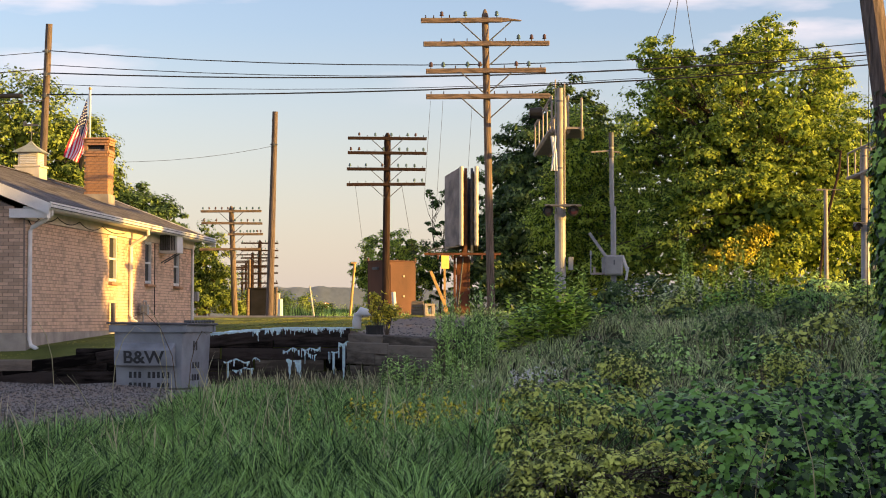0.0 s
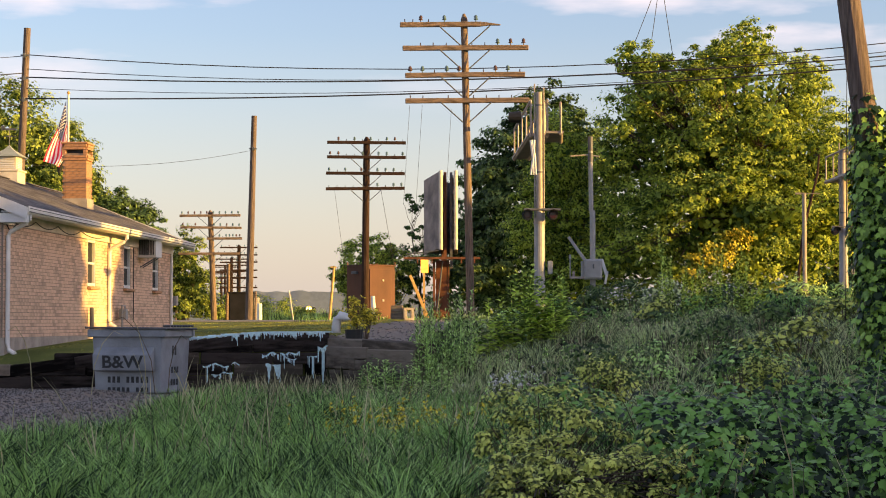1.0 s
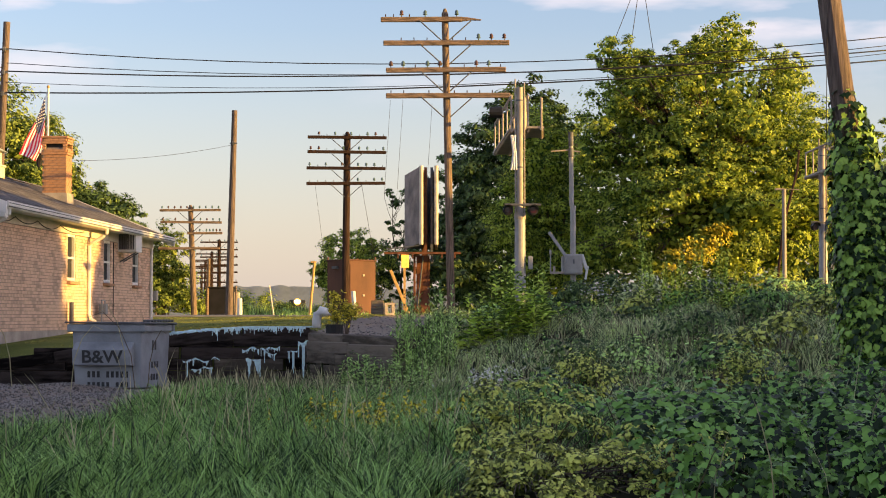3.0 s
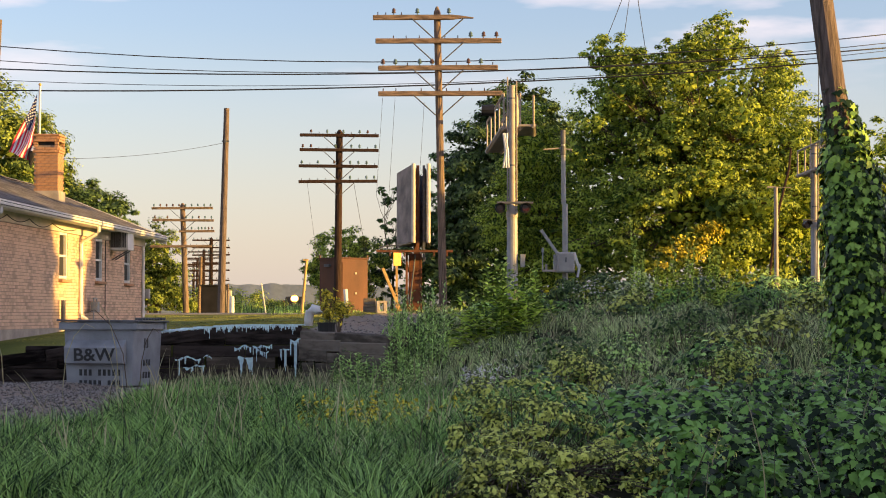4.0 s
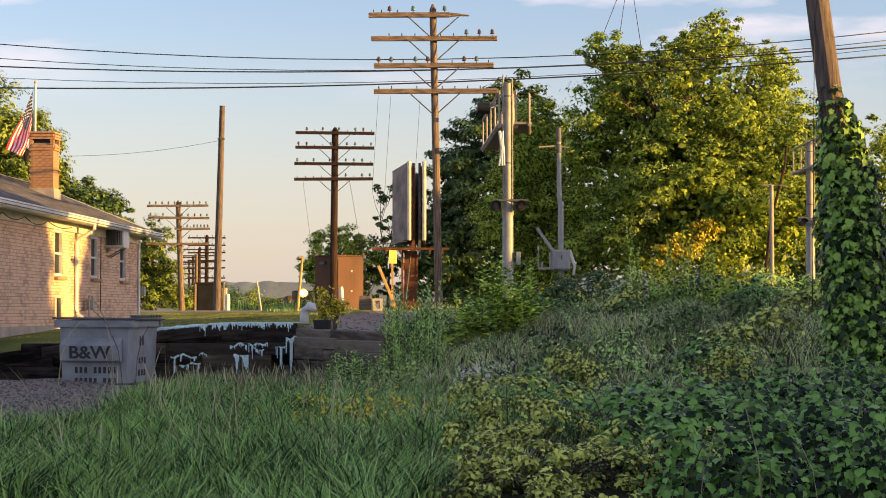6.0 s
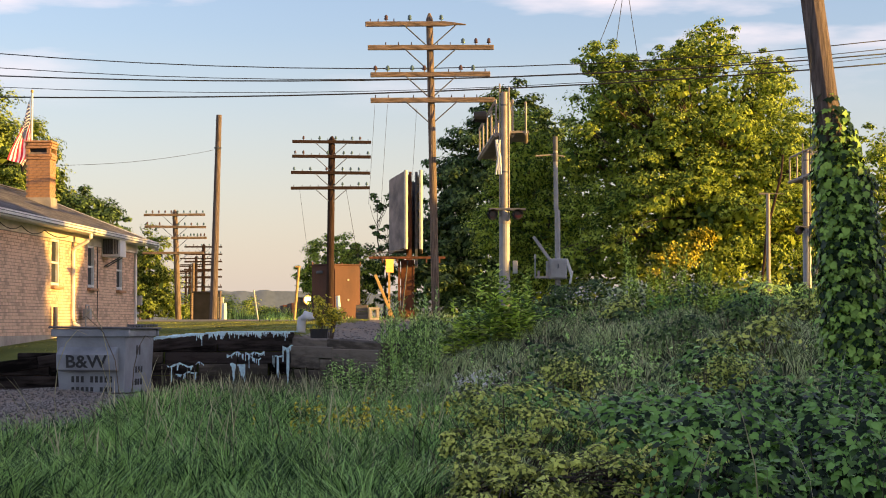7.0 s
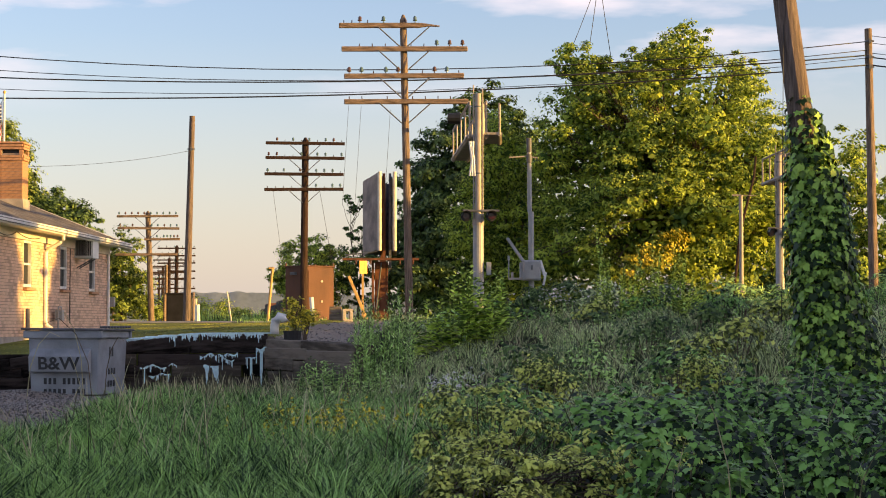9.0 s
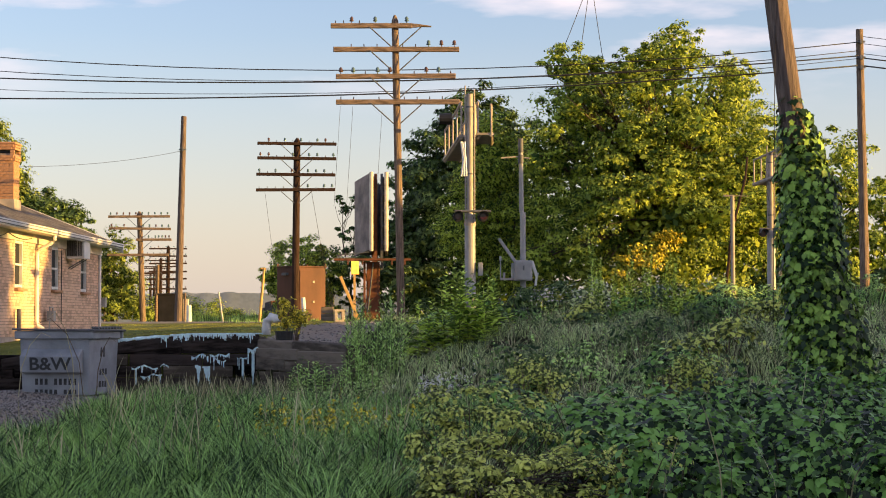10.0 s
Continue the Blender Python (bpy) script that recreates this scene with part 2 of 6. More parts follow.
def raw_mesh(name, v, f, material, smooth=False):
    """A large mesh from arrays of equal-sided faces."""
    me = bpy.data.meshes.new(name)
    v, f = np.asarray(v, np.float32).reshape(-1, 3), np.asarray(f, np.int32)
    k = f.shape[1]
    me.vertices.add(len(v))
    me.vertices.foreach_set("co", v.ravel())
    me.loops.add(f.size)
    me.loops.foreach_set("vertex_index", f.ravel())
    me.polygons.add(len(f))
    me.polygons.foreach_set("loop_start", np.arange(0, f.size, k, dtype=np.int32))
    me.update(calc_edges=True)
    me.validate()
    me.materials.append(material)
    return me


# ---- the lie of the land ----
def smooth(a, b, x):
    t = np.clip((x - a) / (b - a), 0, 1)
    return t * t * (3 - 2 * t)


def wall_line(x):
    """The y of the timber wall, and of its short wing, at x."""
    return np.where(x < -1.65, 30.6 + 0.06 * (x + 9.5), 31.07 - 1.85 * (x + 1.65))


def land(x, y):
    x, y = np.asarray(x, float), np.asarray(y, float)
    low = 0.36 + 0.06 * smooth(22, 28, y) + 0.05 * np.sin(x * 0.7 + y * 0.4) + 0.04 * np.sin(x * 1.9 - y * 1.1)
    edge = 0.72 + 0.66 * smooth(-8.5, -2.4, x)
    back = edge + (1.62 - edge) * np.clip((y - 30) / 34, 0, 1) + 0.22 * smooth(-5.2, -7.2, x) * smooth(31, 34, y) * (1 - smooth(46, 56, y)) - 0.13 * smooth(-1.7, -1.2, x) * (1 - smooth(33, 40, y)) + 0.12 * smooth(0.5, 4, x) * smooth(33, 40, y)
    back = back - 1.75 * smooth(95, 160, y)
    behind = smooth(0.10, 0.16, y - wall_line(x)) * (x < -0.05)
    toe = 27.5 - 10.5 * smooth(-1.0, 3.0, x)
    crest = 39.0 - 3.0 * smooth(1, 6, x) + 0.0 * y
    bank = smooth(toe, crest, y) * smooth(-1.4, 0.6, x + 0.12 * (y - 28))
    lump = 0.06 * np.sin(x * 2.1 + 1.3 * y) + 0.05 * np.sin(3.3 * x - 1.7 * y)
    fore = 1.62 + 0.12 * smooth(0.5, 4, x)
    top = fore + (back - fore) * smooth(31, 41, y) + 0.12 * smooth(5, 12, x)
    h_bank = low + (top - low) * bank + lump * bank
    h = np.where((x < -0.05) & (behind > 0), np.maximum(low + (back - low) * behind, np.where(x > -1.65, h_bank, -9)), h_bank)
    return h


def height(x, y):
    return float(land(x, y))


xs = np.unique(np.concatenate([-np.geomspace(24, 2500, 22), np.arange(-24, 24.01, 0.25), np.geomspace(24.5, 2500, 22)]))
ys = np.unique(np.concatenate([-np.geomspace(6, 2500, 18), np.arange(-6, 10, 1.0), np.arange(10, 46, 0.25), np.arange(46, 110, 1.0), np.geomspace(110, 4000, 40)]))
gx, gy = np.meshgrid(xs, ys)
gz = land(gx, gy)
nx = len(xs)
quads = np.array([(j * nx + i, j * nx + i + 1, (j + 1) * nx + i + 1, (j + 1) * nx + i) for j in range(len(ys) - 1) for i in range(nx - 1)], np.int32)
ground_mesh = raw_mesh("ground", np.stack([gx, gy, gz], -1), quads, SOIL)
cx, cy = (gx.ravel()[quads].mean(1), gy.ravel()[quads].mean(1))
ground_mesh.materials.append(LAWN)
ground_mesh.materials.append(GRAVEL)
which = np.zeros(len(quads), np.int32)
which[(cy > wall_line(cx)) & (cx < -1.2 + 0.06 * (cy - 30)) & (cy < 96)] = 1
which[cy > 96] = 1
which[(cx > -1.7 + 0.05 * (cy - 31)) & (cx < -0.1 + 0.07 * (cy - 31)) & (cy > np.where(cx < -0.05, wall_line(cx) + 0.1, 31)) & (cy < 60)] = 2
which[(cx < -3.2) & (cy > 17.0 + 2.0 * (cx + 4.5)) & (cy < 30.9)] = 2
ground_mesh.polygons.foreach_set("material_index", which)
ground_mesh.polygons.foreach_set("use_smooth", np.ones(len(quads), bool))
tagged(new("ground", ground_mesh), "uneven ground of weedy soil, mown lawn and dark gravel", "ground", kind="structure")

# far road along the end of the lawn
road = Shape()
for i in range(24):
    x0, x1 = -60 + i * 5, -55 + i * 5
    q = [(x0, 63, height(x0, 63) + 0.03), (x1, 63, height(x1, 63) + 0.03), (x1, 67, height(x1, 67) + 0.05), (x0, 67, height(x0, 67) + 0.05)]
    road.slab(q, (0, 0, -0.05), (0, 0, 0))
tagged(part("road", road, ROAD), "narrow grey asphalt road past the end of the lawn", "road", kind="structure")

# distant ridge, its haze painted into the colour
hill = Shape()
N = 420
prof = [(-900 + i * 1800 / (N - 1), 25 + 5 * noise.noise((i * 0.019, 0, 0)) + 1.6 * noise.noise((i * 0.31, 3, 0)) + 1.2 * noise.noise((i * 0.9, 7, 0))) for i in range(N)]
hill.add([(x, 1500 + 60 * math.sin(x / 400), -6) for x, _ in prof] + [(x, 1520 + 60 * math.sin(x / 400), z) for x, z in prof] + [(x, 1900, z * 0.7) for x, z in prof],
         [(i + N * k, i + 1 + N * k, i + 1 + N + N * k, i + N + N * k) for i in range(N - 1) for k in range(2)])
tagged(part("backdrop", hill, HAZE, smooth=True), "low wooded ridge with distance haze in its colour", "hills", kind="structure")


# ---- plants ----
def frames_for(normals):
    n = normals / np.linalg.norm(normals, axis=1, keepdims=True)
    a = np.cross(n, np.where(np.abs(n[:, 2:3]) > 0.9, [[1.0, 0, 0]], [[0, 0, 1.0]]))
    a /= np.linalg.norm(a, axis=1, keepdims=True)
    return n, a, np.cross(n, a)


DIAMOND = np.array([(0, -0.5, 0), (0.32, 0.0, 0.06), (0, 0.6, 0), (-0.32, 0.0, 0.06)])
LOBED = np.array([(0, -0.45, 0), (0.34, -0.36, 0.03), (0.28, -0.08, 0.06), (0.56, 0.12, 0.0), (0.22, 0.20, 0.06), (0, 0.62, -0.06), (-0.22, 0.20, 0.06), (-0.56, 0.12, 0.0), (-0.28, -0.08, 0.06), (-0.34, -0.36, 0.03)])


BROAD = np.array([(0, -0.40, 0), (0.26, -0.50, 0.02), (0.47, -0.22, 0.05), (0.50, 0.06, 0.0), (0.27, 0.26, 0.05), (0, 0.62, -0.08), (-0.27, 0.26, 0.05), (-0.50, 0.06, 0.0), (-0.47, -0.22, 0.05), (-0.26, -0.50, 0.02)])


def leaves(name, pts, normals, size, material, rng, outline=DIAMOND, spin=math.pi):
    """One mesh of many leaves at points, facing along normals, their tips down but for a random spin."""
    n, a, b = frames_for(normals)
    t = rng.uniform(-spin, spin, len(pts))[:, None]
    a, b = a * np.cos(t) + b * np.sin(t), b * np.cos(t) - a * np.sin(t)
    s = (size * rng.uniform(0.6, 1.35, len(pts)))[:, None, None]
    o = outline[None]
    v = pts[:, None] + s * (a[:, None] * o[..., 0:1] + b[:, None] * o[..., 1:2] + n[:, None] * o[..., 2:3])
    k = len(outline)
    return raw_mesh(name, v, np.arange(len(pts) * k).reshape(-1, k), material)


def lances(name, x, y, z, tall, per, long, wide, material, rng, rise=0.6, sway=0.10):
    """Upright stems set all round with narrow, slightly drooping leaves, shorter towards the tip."""
    n = len(x)
    h = tall * rng.uniform(0.6, 1.15, n)
    lean, turn = rng.normal(0, sway, n), rng.uniform(0, math.tau, n)
    k = np.repeat(np.arange(n), per)
    u = np.tile(np.linspace(0.12, 1.0, per), n) + rng.uniform(-0.03, 0.03, n * per)
    foot = np.stack([x[k] + np.cos(turn[k]) * lean[k] * h[k] * u, y[k] + np.sin(turn[k]) * lean[k] * h[k] * u, z[k] + h[k] * u], -1)
    a = np.tile(np.arange(per) * 2.4, n) + rng.uniform(-0.5, 0.5, n * per) + turn[k]
    side = np.stack([np.cos(a), np.sin(a), np.zeros_like(a)], -1)
    up = (rise * (0.45 + 0.9 * u) + rng.normal(0, 0.18, n * per))[:, None] * np.array([0, 0, 1.0])
    way = side + up
    way /= np.linalg.norm(way, axis=1, keepdims=True)
    ln = (long * (1.15 - 0.65 * u) * rng.uniform(0.7, 1.25, n * per))[:, None]
    w = np.stack([-np.sin(a), np.cos(a), rng.normal(0, 0.25, n * per)], -1) * wide / 2
    mid = foot + way * ln * 0.45
    v = np.stack([foot, mid + w, foot + way * ln - np.array([0, 0, 0.25]) * ln, mid - w], 1)
    stem_w = np.stack([np.cos(turn), np.sin(turn), np.zeros(n)], -1) * 0.006
    root, tip = np.stack([x, y, z - 0.05], -1), np.stack([x + np.cos(turn) * lean * h, y + np.sin(turn) * lean * h, z + h], -1)
    q = np.stack([root - stem_w, root + stem_w, tip + stem_w * 0.4, tip - stem_w * 0.4], 1)
    both = np.concatenate([v.reshape(-1, 3), q.reshape(-1, 3)])
    return raw_mesh(name, both, np.arange(len(both)).reshape(-1, 4), material)


def crown_points(lobes, count, rng, lump=0.22, per=110):
    """Leaf points in tufts over the shells of several lobes, with outward normals."""
    lobes = np.array(lobes, float)
    weight = (lobes[:, 3] * lobes[:, 4] * lobes[:, 5]) ** 0.62
    tufts = max(24, count // (per if count > 9000 else 60))
    which = rng.choice(len(lobes), tufts, p=weight / weight.sum())
    d = rng.normal(size=(tufts, 3))
    d /= np.linalg.norm(d, axis=1, keepdims=True)
    r = rng.uniform(0.5, 1.0, tufts) ** 0.4 * rng.uniform(0.8, 1.17, tufts)
    centre = lobes[which, :3] + d * lobes[which, 3:] * r[:, None]
    pick = rng.integers(0, tufts, count)
    broad = np.minimum(lobes[which[pick], 3:].mean(1, keepdims=True) ** 0.6, 2.0) * rng.uniform(0.5, 1.35, tufts)[pick][:, None]
    out = rng.normal(size=(count, 3))
    out[:, 2] = np.abs(out[:, 2]) * rng.choice([1, 1, 1, -0.6], count)
    out /= np.linalg.norm(out, axis=1, keepdims=True)
    spread = out * lump * broad * (1.55 * rng.uniform(0.15, 1, (count, 1)) ** 0.4 + rng.normal(size=(count, 1)) * 0.22)
    spread[:, 2] *= 0.62
    p = centre[pick] + spread
    n = d[pick] * 0.5 + out * 0.75 + rng.normal(size=(count, 3)) * 0.3 + np.array([0, 0, 0.3])
    return p, n


def core_points(lobes, count, rng, reach):
    """Points all through the inside of the lobes, where the foliage hides the sky."""
    lobes = np.array(lobes, float)
    weight = lobes[:, 3] * lobes[:, 5]
    which = rng.choice(len(lobes), count, p=weight / weight.sum())
    d = rng.normal(size=(count, 3))
    d /= np.linalg.norm(d, axis=1, keepdims=True)
    r = reach * rng.uniform(0, 1, count) ** 0.4
    return lobes[which, :3] + d * lobes[which, 3:] * r[:, None], d + rng.normal(size=(count, 3)) * 0.5


def tree(x, y, lobes, count, size, material, label, seed, trunk=0.25, gold=(), group="", fork=0.4, lump=0.22, inner=0.0, per=110, reach=0.72, coarse=0.42):
    rng = np.random.default_rng(seed)
    base = Vector((x, y, height(x, y) - 0.1))
    root = thing("tree", Matrix.Translation(base), label, "tree", group)
    lobes = [(a - x, b - y, c - base.z, *r) for a, b, c, *r in lobes]
    p, n = crown_points(lobes, count, rng, lump, per)
    keep = p[:, 2] > 0.3
    part("crown", leaves("crown", p[keep], n[keep], size, material, rng), material, root)
    if inner:
        p, n = core_points(lobes, int(inner * (1.0 if coarse > 0.5 else 2.4) * sum(l[3] * l[5] for l in lobes)), rng, reach)
        keep = p[:, 2] > 0.3
        part("inner_crown", leaves("inner_crown", p[keep], n[keep], coarse, material, rng), material, root)
    if gold:
        q, m = crown_points([(a - x, b - y, c - base.z, *r) for a, b, c, *r in gold], 1900, rng, 0.35)
        part("yellow_branch", leaves("yellow_branch", q, m + np.array([0.9, -0.4, 0]), size, LEAF_GOLD, rng), LEAF_GOLD, root, "branch of yellowed leaves")
    wood = Shape()
    top = max(l[2] for l in lobes)
    mid = Vector((0.1, 0.05, top * fork))
    wood.path([(0, 0, 0), (0.03, 0, 0.25 * mid.z), mid], [trunk * 1.35, trunk, trunk * 0.75], 9)
    for l in lobes:
        c = Vector(l[:3])
        j = mid.lerp(c, 0.5) + Vector((rng.uniform(-0.3, 0.3), rng.uniform(-0.3, 0.3), 0.2))
        wood.path([mid * 0.92, j, c + Vector((0, 0, l[5] * 0.4))], [trunk * 0.55, trunk * 0.35, trunk * 0.08], 6)
        for _ in range(5):
            e = c + Vector((rng.uniform(-0.8, 0.8) * l[3], rng.uniform(-0.8, 0.8) * l[4], rng.uniform(-0.3, 0.8) * l[5]))
            wood.path([j.lerp(c, rng.uniform(0, 0.6)), j.lerp(e, 0.6) + Vector((0, 0, 0.1)), e], [trunk * 0.2, trunk * 0.12, 0.015], 5)
    part("trunk", wood, BARK, root, smooth=True)
    return root


def scatter(rng, count, x0, x1, y0, y1, where=None):
    x, y = rng.uniform(x0, x1, count), rng.uniform(y0, y1, count)
    if where is not None:
        k = where(x, y)
        x, y = x[k], y[k]
    return x, y


def blades(name, x, y, tall, wide, material, rng, lean=0.45, seed_head=False, tuft=0):
    """Grass: each blade a bent, tapering strip; tuft gathers so many blades into one spreading clump."""
    n = len(x)
    patch = 0.85 + 0.3 * np.sin(1.7 * x + 0.6 * y) * np.sin(1.1 * y - 0.8 * x + 1) + 0.2 * np.sin(4.1 * x + 1.9) * np.sin(3.3 * y)
    h = tall * patch * rng.uniform(0.5, 1.25, n)
    w = wide * rng.uniform(0.7, 1.3, n)
    a = rng.uniform(0, math.tau, n)
    bend = lean * h * rng.uniform(0.2, 1.3, n)
    t = rng.uniform(0, math.tau, n)
    if tuft:
        k = rng.integers(0, max(1, n // tuft), n)
        spread = 0.10 * rng.uniform(0, 1, n) ** 0.7
        x, y = x[k] + np.cos(t) * spread, y[k] + np.sin(t) * spread
        h = h[k] * 0.45 + h * 0.55 + 0.35 * tall * (rng.uniform(0, 1, n)[k] - 0.5)
        t = np.where(rng.random(n) < 0.4, rng.uniform(0, math.tau, n)[k], t)
        bend = lean * h * rng.uniform(0.2, 1.3, n)
    dx, dy = np.cos(a) * w / 2, np.sin(a) * w / 2
    bx, by = np.cos(t) * bend, np.sin(t) * bend
    z = land(x, y) - 0.03
    rows = []
    for u, k in ((0, 1.0), (0.45, 0.85), (0.8, 0.9 if seed_head else 0.5)):
        q = u * u
        for s in (-1, 1):
            rows.append(np.stack([x + bx * q + s * dx * k, y + by * q + s * dy * k, z + h * (u - 0.25 * lean * q)], -1))
    rows.append(np.stack([x + bx, y + by, z + h * (1 - 0.25 * lean)], -1))
    v = np.stack(rows, 1)
    k = np.arange(n)[:, None] * 7
    f = np.concatenate([k + np.array([0, 1, 3]), k + np.array([0, 3, 2]), k + np.array([2, 3, 5]), k + np.array([2, 5, 4]), k + np.array([4, 5, 6])])
    return raw_mesh(name, v, f, material)


def weeds(name, x, y, tall, leaf, per, material, rng):
    """Leafy stems: stem strips are left to the grass; leaves sit all the way up."""
    n = len(x)
    h = np.repeat(tall * rng.uniform(0.5, 1.2, n), per)
    u = rng.uniform(0.1, 1.0, n * per)
    t = rng.uniform(0, math.tau, n * per)
    lx, ly = np.repeat(rng.normal(0, 0.12, n), per) * h * u, np.repeat(rng.normal(0, 0.12, n), per) * h * u
    r = leaf * 0.9 * (1.15 - u)
    px, py = np.repeat(x, per) + lx + np.cos(t) * r, np.repeat(y, per) + ly + np.sin(t) * r
    p = np.stack([px, py, np.repeat(land(x, y), per) + h * u], -1)
    nn = np.stack([np.cos(t) * 0.5, np.sin(t) * 0.5, np.full(n * per, 0.8)], -1) + rng.normal(size=(n * per, 3)) * 0.35
    return leaves(name, p, nn, leaf, material, rng)


def stuff(name, mesh, label, category):
    return tagged(new(name, mesh), label, category, kind="stuff")


# the tall maple beyond the railway, the darker wood beside it and the trees behind the house
MAPLE = [(17.5, 95.16, 12.6, 4.6, 4.15, 4.3), (15.13, 93.94, 9.41, 4.9, 4.15, 4.64), (20.25, 94.55, 8.92, 4.3, 3.9, 4.64), (16.59, 92.11, 6.48, 5.2, 3.42, 3.66), (12.0, 95.16, 10.87, 2.6, 3.17, 4.6), (18.3, 92.72, 5.26, 4.88, 3.05, 2.68), (11.9, 93.94, 5.5, 2.9, 2.93, 3.9), (17.5, 95.16, 16.2, 1.7, 1.8, 1.7), (15.0, 95.16, 15.0, 1.6, 1.8, 1.5), (12.1, 95.16, 15.1, 1.3, 1.4, 1.5), (20.4, 95.1, 13.2, 1.6, 1.6, 1.5), (22.4, 94.6, 10.9, 1.5, 1.6, 1.5), (13.4, 94.9, 14.5, 1.3, 1.4, 1.3), (11.7, 95.2, 13.2, 1.7, 1.6, 2.0), (11.1, 95.2, 15.5, 1.1, 1.2, 1.2), (16.3, 95.2, 15.4, 1.2, 1.4, 1.4)]
# boughs that bulge out of the crown
rng = random.Random(4)
for a, b, c, ra, rb, rc in MAPLE[:7]:
    for _ in range(5):
        turn, up, r = rng.uniform(-2.9, 0.5), rng.uniform(-0.5, 0.9), rng.uniform(0.9, 1.6)
        MAPLE.append((a + 0.93 * ra * math.cos(turn) * math.cos(up), b + 0.93 * rb * math.sin(turn) * math.cos(up), c + 0.93 * rc * math.sin(up), r, r, r * 0.75))
tree(17.08, 95.2, MAPLE,
     155000, 0.155, LEAF_SUNNY, "tall broad maple with sunlit yellow-green leaves behind the embankment", 11, 0.35, [(14.7, 89.2, 5.0, 1.25, 0.7, 0.62), (15.9, 89.6, 5.7, 0.8, 0.6, 0.45), (13.7, 89.3, 4.3, 0.6, 0.6, 0.4)], inner=26, per=70, lump=0.19)
tree(26.95, 115.9, [(26.66, 115.92, 11.16, 3.48, 3.77, 4.64), (26.37, 115.92, 6.82, 4.06, 3.77, 4.35), (28.4, 115.92, 4.5, 2.9, 2.9, 2.9)],
     22000, 0.2, LEAF_SUNNY, "leafy green tree at the edge of the wood", 12, 0.2, inner=26)
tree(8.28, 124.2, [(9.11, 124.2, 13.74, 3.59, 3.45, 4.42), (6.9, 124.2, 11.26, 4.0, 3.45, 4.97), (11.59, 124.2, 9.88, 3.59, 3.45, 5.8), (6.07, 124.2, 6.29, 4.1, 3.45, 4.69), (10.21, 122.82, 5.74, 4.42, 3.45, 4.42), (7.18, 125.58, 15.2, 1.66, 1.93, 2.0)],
     52000, 0.27, LEAF_DARK, "dense tree behind the signals, its shade put into dark-green leaves", 13, 0.3, inner=26)
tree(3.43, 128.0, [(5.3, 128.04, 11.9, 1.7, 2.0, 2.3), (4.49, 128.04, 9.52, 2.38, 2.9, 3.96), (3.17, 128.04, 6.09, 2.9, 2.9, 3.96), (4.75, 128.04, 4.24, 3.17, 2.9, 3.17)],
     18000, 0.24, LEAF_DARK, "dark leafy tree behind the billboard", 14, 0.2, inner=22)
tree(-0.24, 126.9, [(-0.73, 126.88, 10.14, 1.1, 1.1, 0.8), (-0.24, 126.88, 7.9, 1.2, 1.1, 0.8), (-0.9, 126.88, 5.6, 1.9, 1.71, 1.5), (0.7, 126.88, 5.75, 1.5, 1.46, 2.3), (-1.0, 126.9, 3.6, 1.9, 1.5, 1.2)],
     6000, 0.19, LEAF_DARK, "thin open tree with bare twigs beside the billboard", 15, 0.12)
tree(-3.58, 125.4, [(-3.81, 125.44, 5.95, 2.1, 2.0, 2.1), (-2.46, 125.44, 4.96, 2.0, 2.0, 2.3), (-5.0, 125.44, 4.6, 1.4, 1.34, 1.3), (-3.2, 125, 3.2, 2.4, 2, 1.4)],
     20000, 0.17, LEAF_SUNNY, "round tree behind the brown hut", 16, 0.18, inner=10)
tree(34.43, 116.1, [(32.4, 116.1, 10.5, 2.97, 2.7, 3.9), (35.91, 116.1, 8.35, 3.51, 2.7, 3.51), (33.21, 116.1, 5.38, 4.59, 2.7, 3.51), (38.61, 116.1, 5.65, 3.51, 2.7, 3.51)],
     22000, 0.24, LEAF_SUNNY, "green tree beyond the far utility pole", 17, 0.22, inner=18)
tree(-19.8, 82, [(-19.6, 82, 10.0, 3.2, 2.8, 2.9), (-17.2, 82, 8.4, 2.4, 2.5, 2.6), (-21.2, 82, 7.6, 2.6, 2.5, 3.0), (-16.6, 82, 6.0, 2.4, 2.5, 2.4), (-19.6, 81, 5.4, 4.0, 2.5, 2.6), (-16.0, 82, 7.6, 1.2, 1.4, 1.2)],
     60000, 0.155, LEAF_YARD, "broad green tree behind the brick building", 18, 0.3, inner=24)
tree(-13.8, 81.6, [(-14.1, 81.6, 6.36, 1.27, 1.3, 1.2), (-12.9, 81.6, 5.75, 1.1, 1.3, 1.45), (-15.0, 81.6, 5.85, 1.36, 1.3, 1.5)],
     18000, 0.14, LEAF_DARK, "rounded green tree top behind the roof", 19, 0.2, inner=24)
tree(-12.2, 90, [(-12.15, 90, 4.7, 1.27, 1.27, 1.55), (-13.1, 90, 3.85, 1.34, 1.27, 1.8), (-11.4, 90, 3.0, 0.85, 1.1, 1.4), (-12.4, 89.6, 2.45, 1.5, 1.27, 1.2), (-10.8, 90, 2.2, 0.7, 0.85, 0.8)],
     26000, 0.12, LEAF_YARD, "tree behind the line of telegraph poles", 20, 0.2, inner=18)
tree(8.0, 98.6, [(7.6, 98.6, 10.7, 2.0, 1.9, 2.5), (6.65, 98.6, 6.9, 2.1, 1.9, 2.85), (9.1, 98.6, 6.5, 2.1, 1.9, 3.0), (7.8, 98, 3.7, 2.5, 1.9, 2.1)], 40000, 0.15, LEAF_SUNNY, "leafy green tree beside the signal mast", 22, 0.2, inner=22)

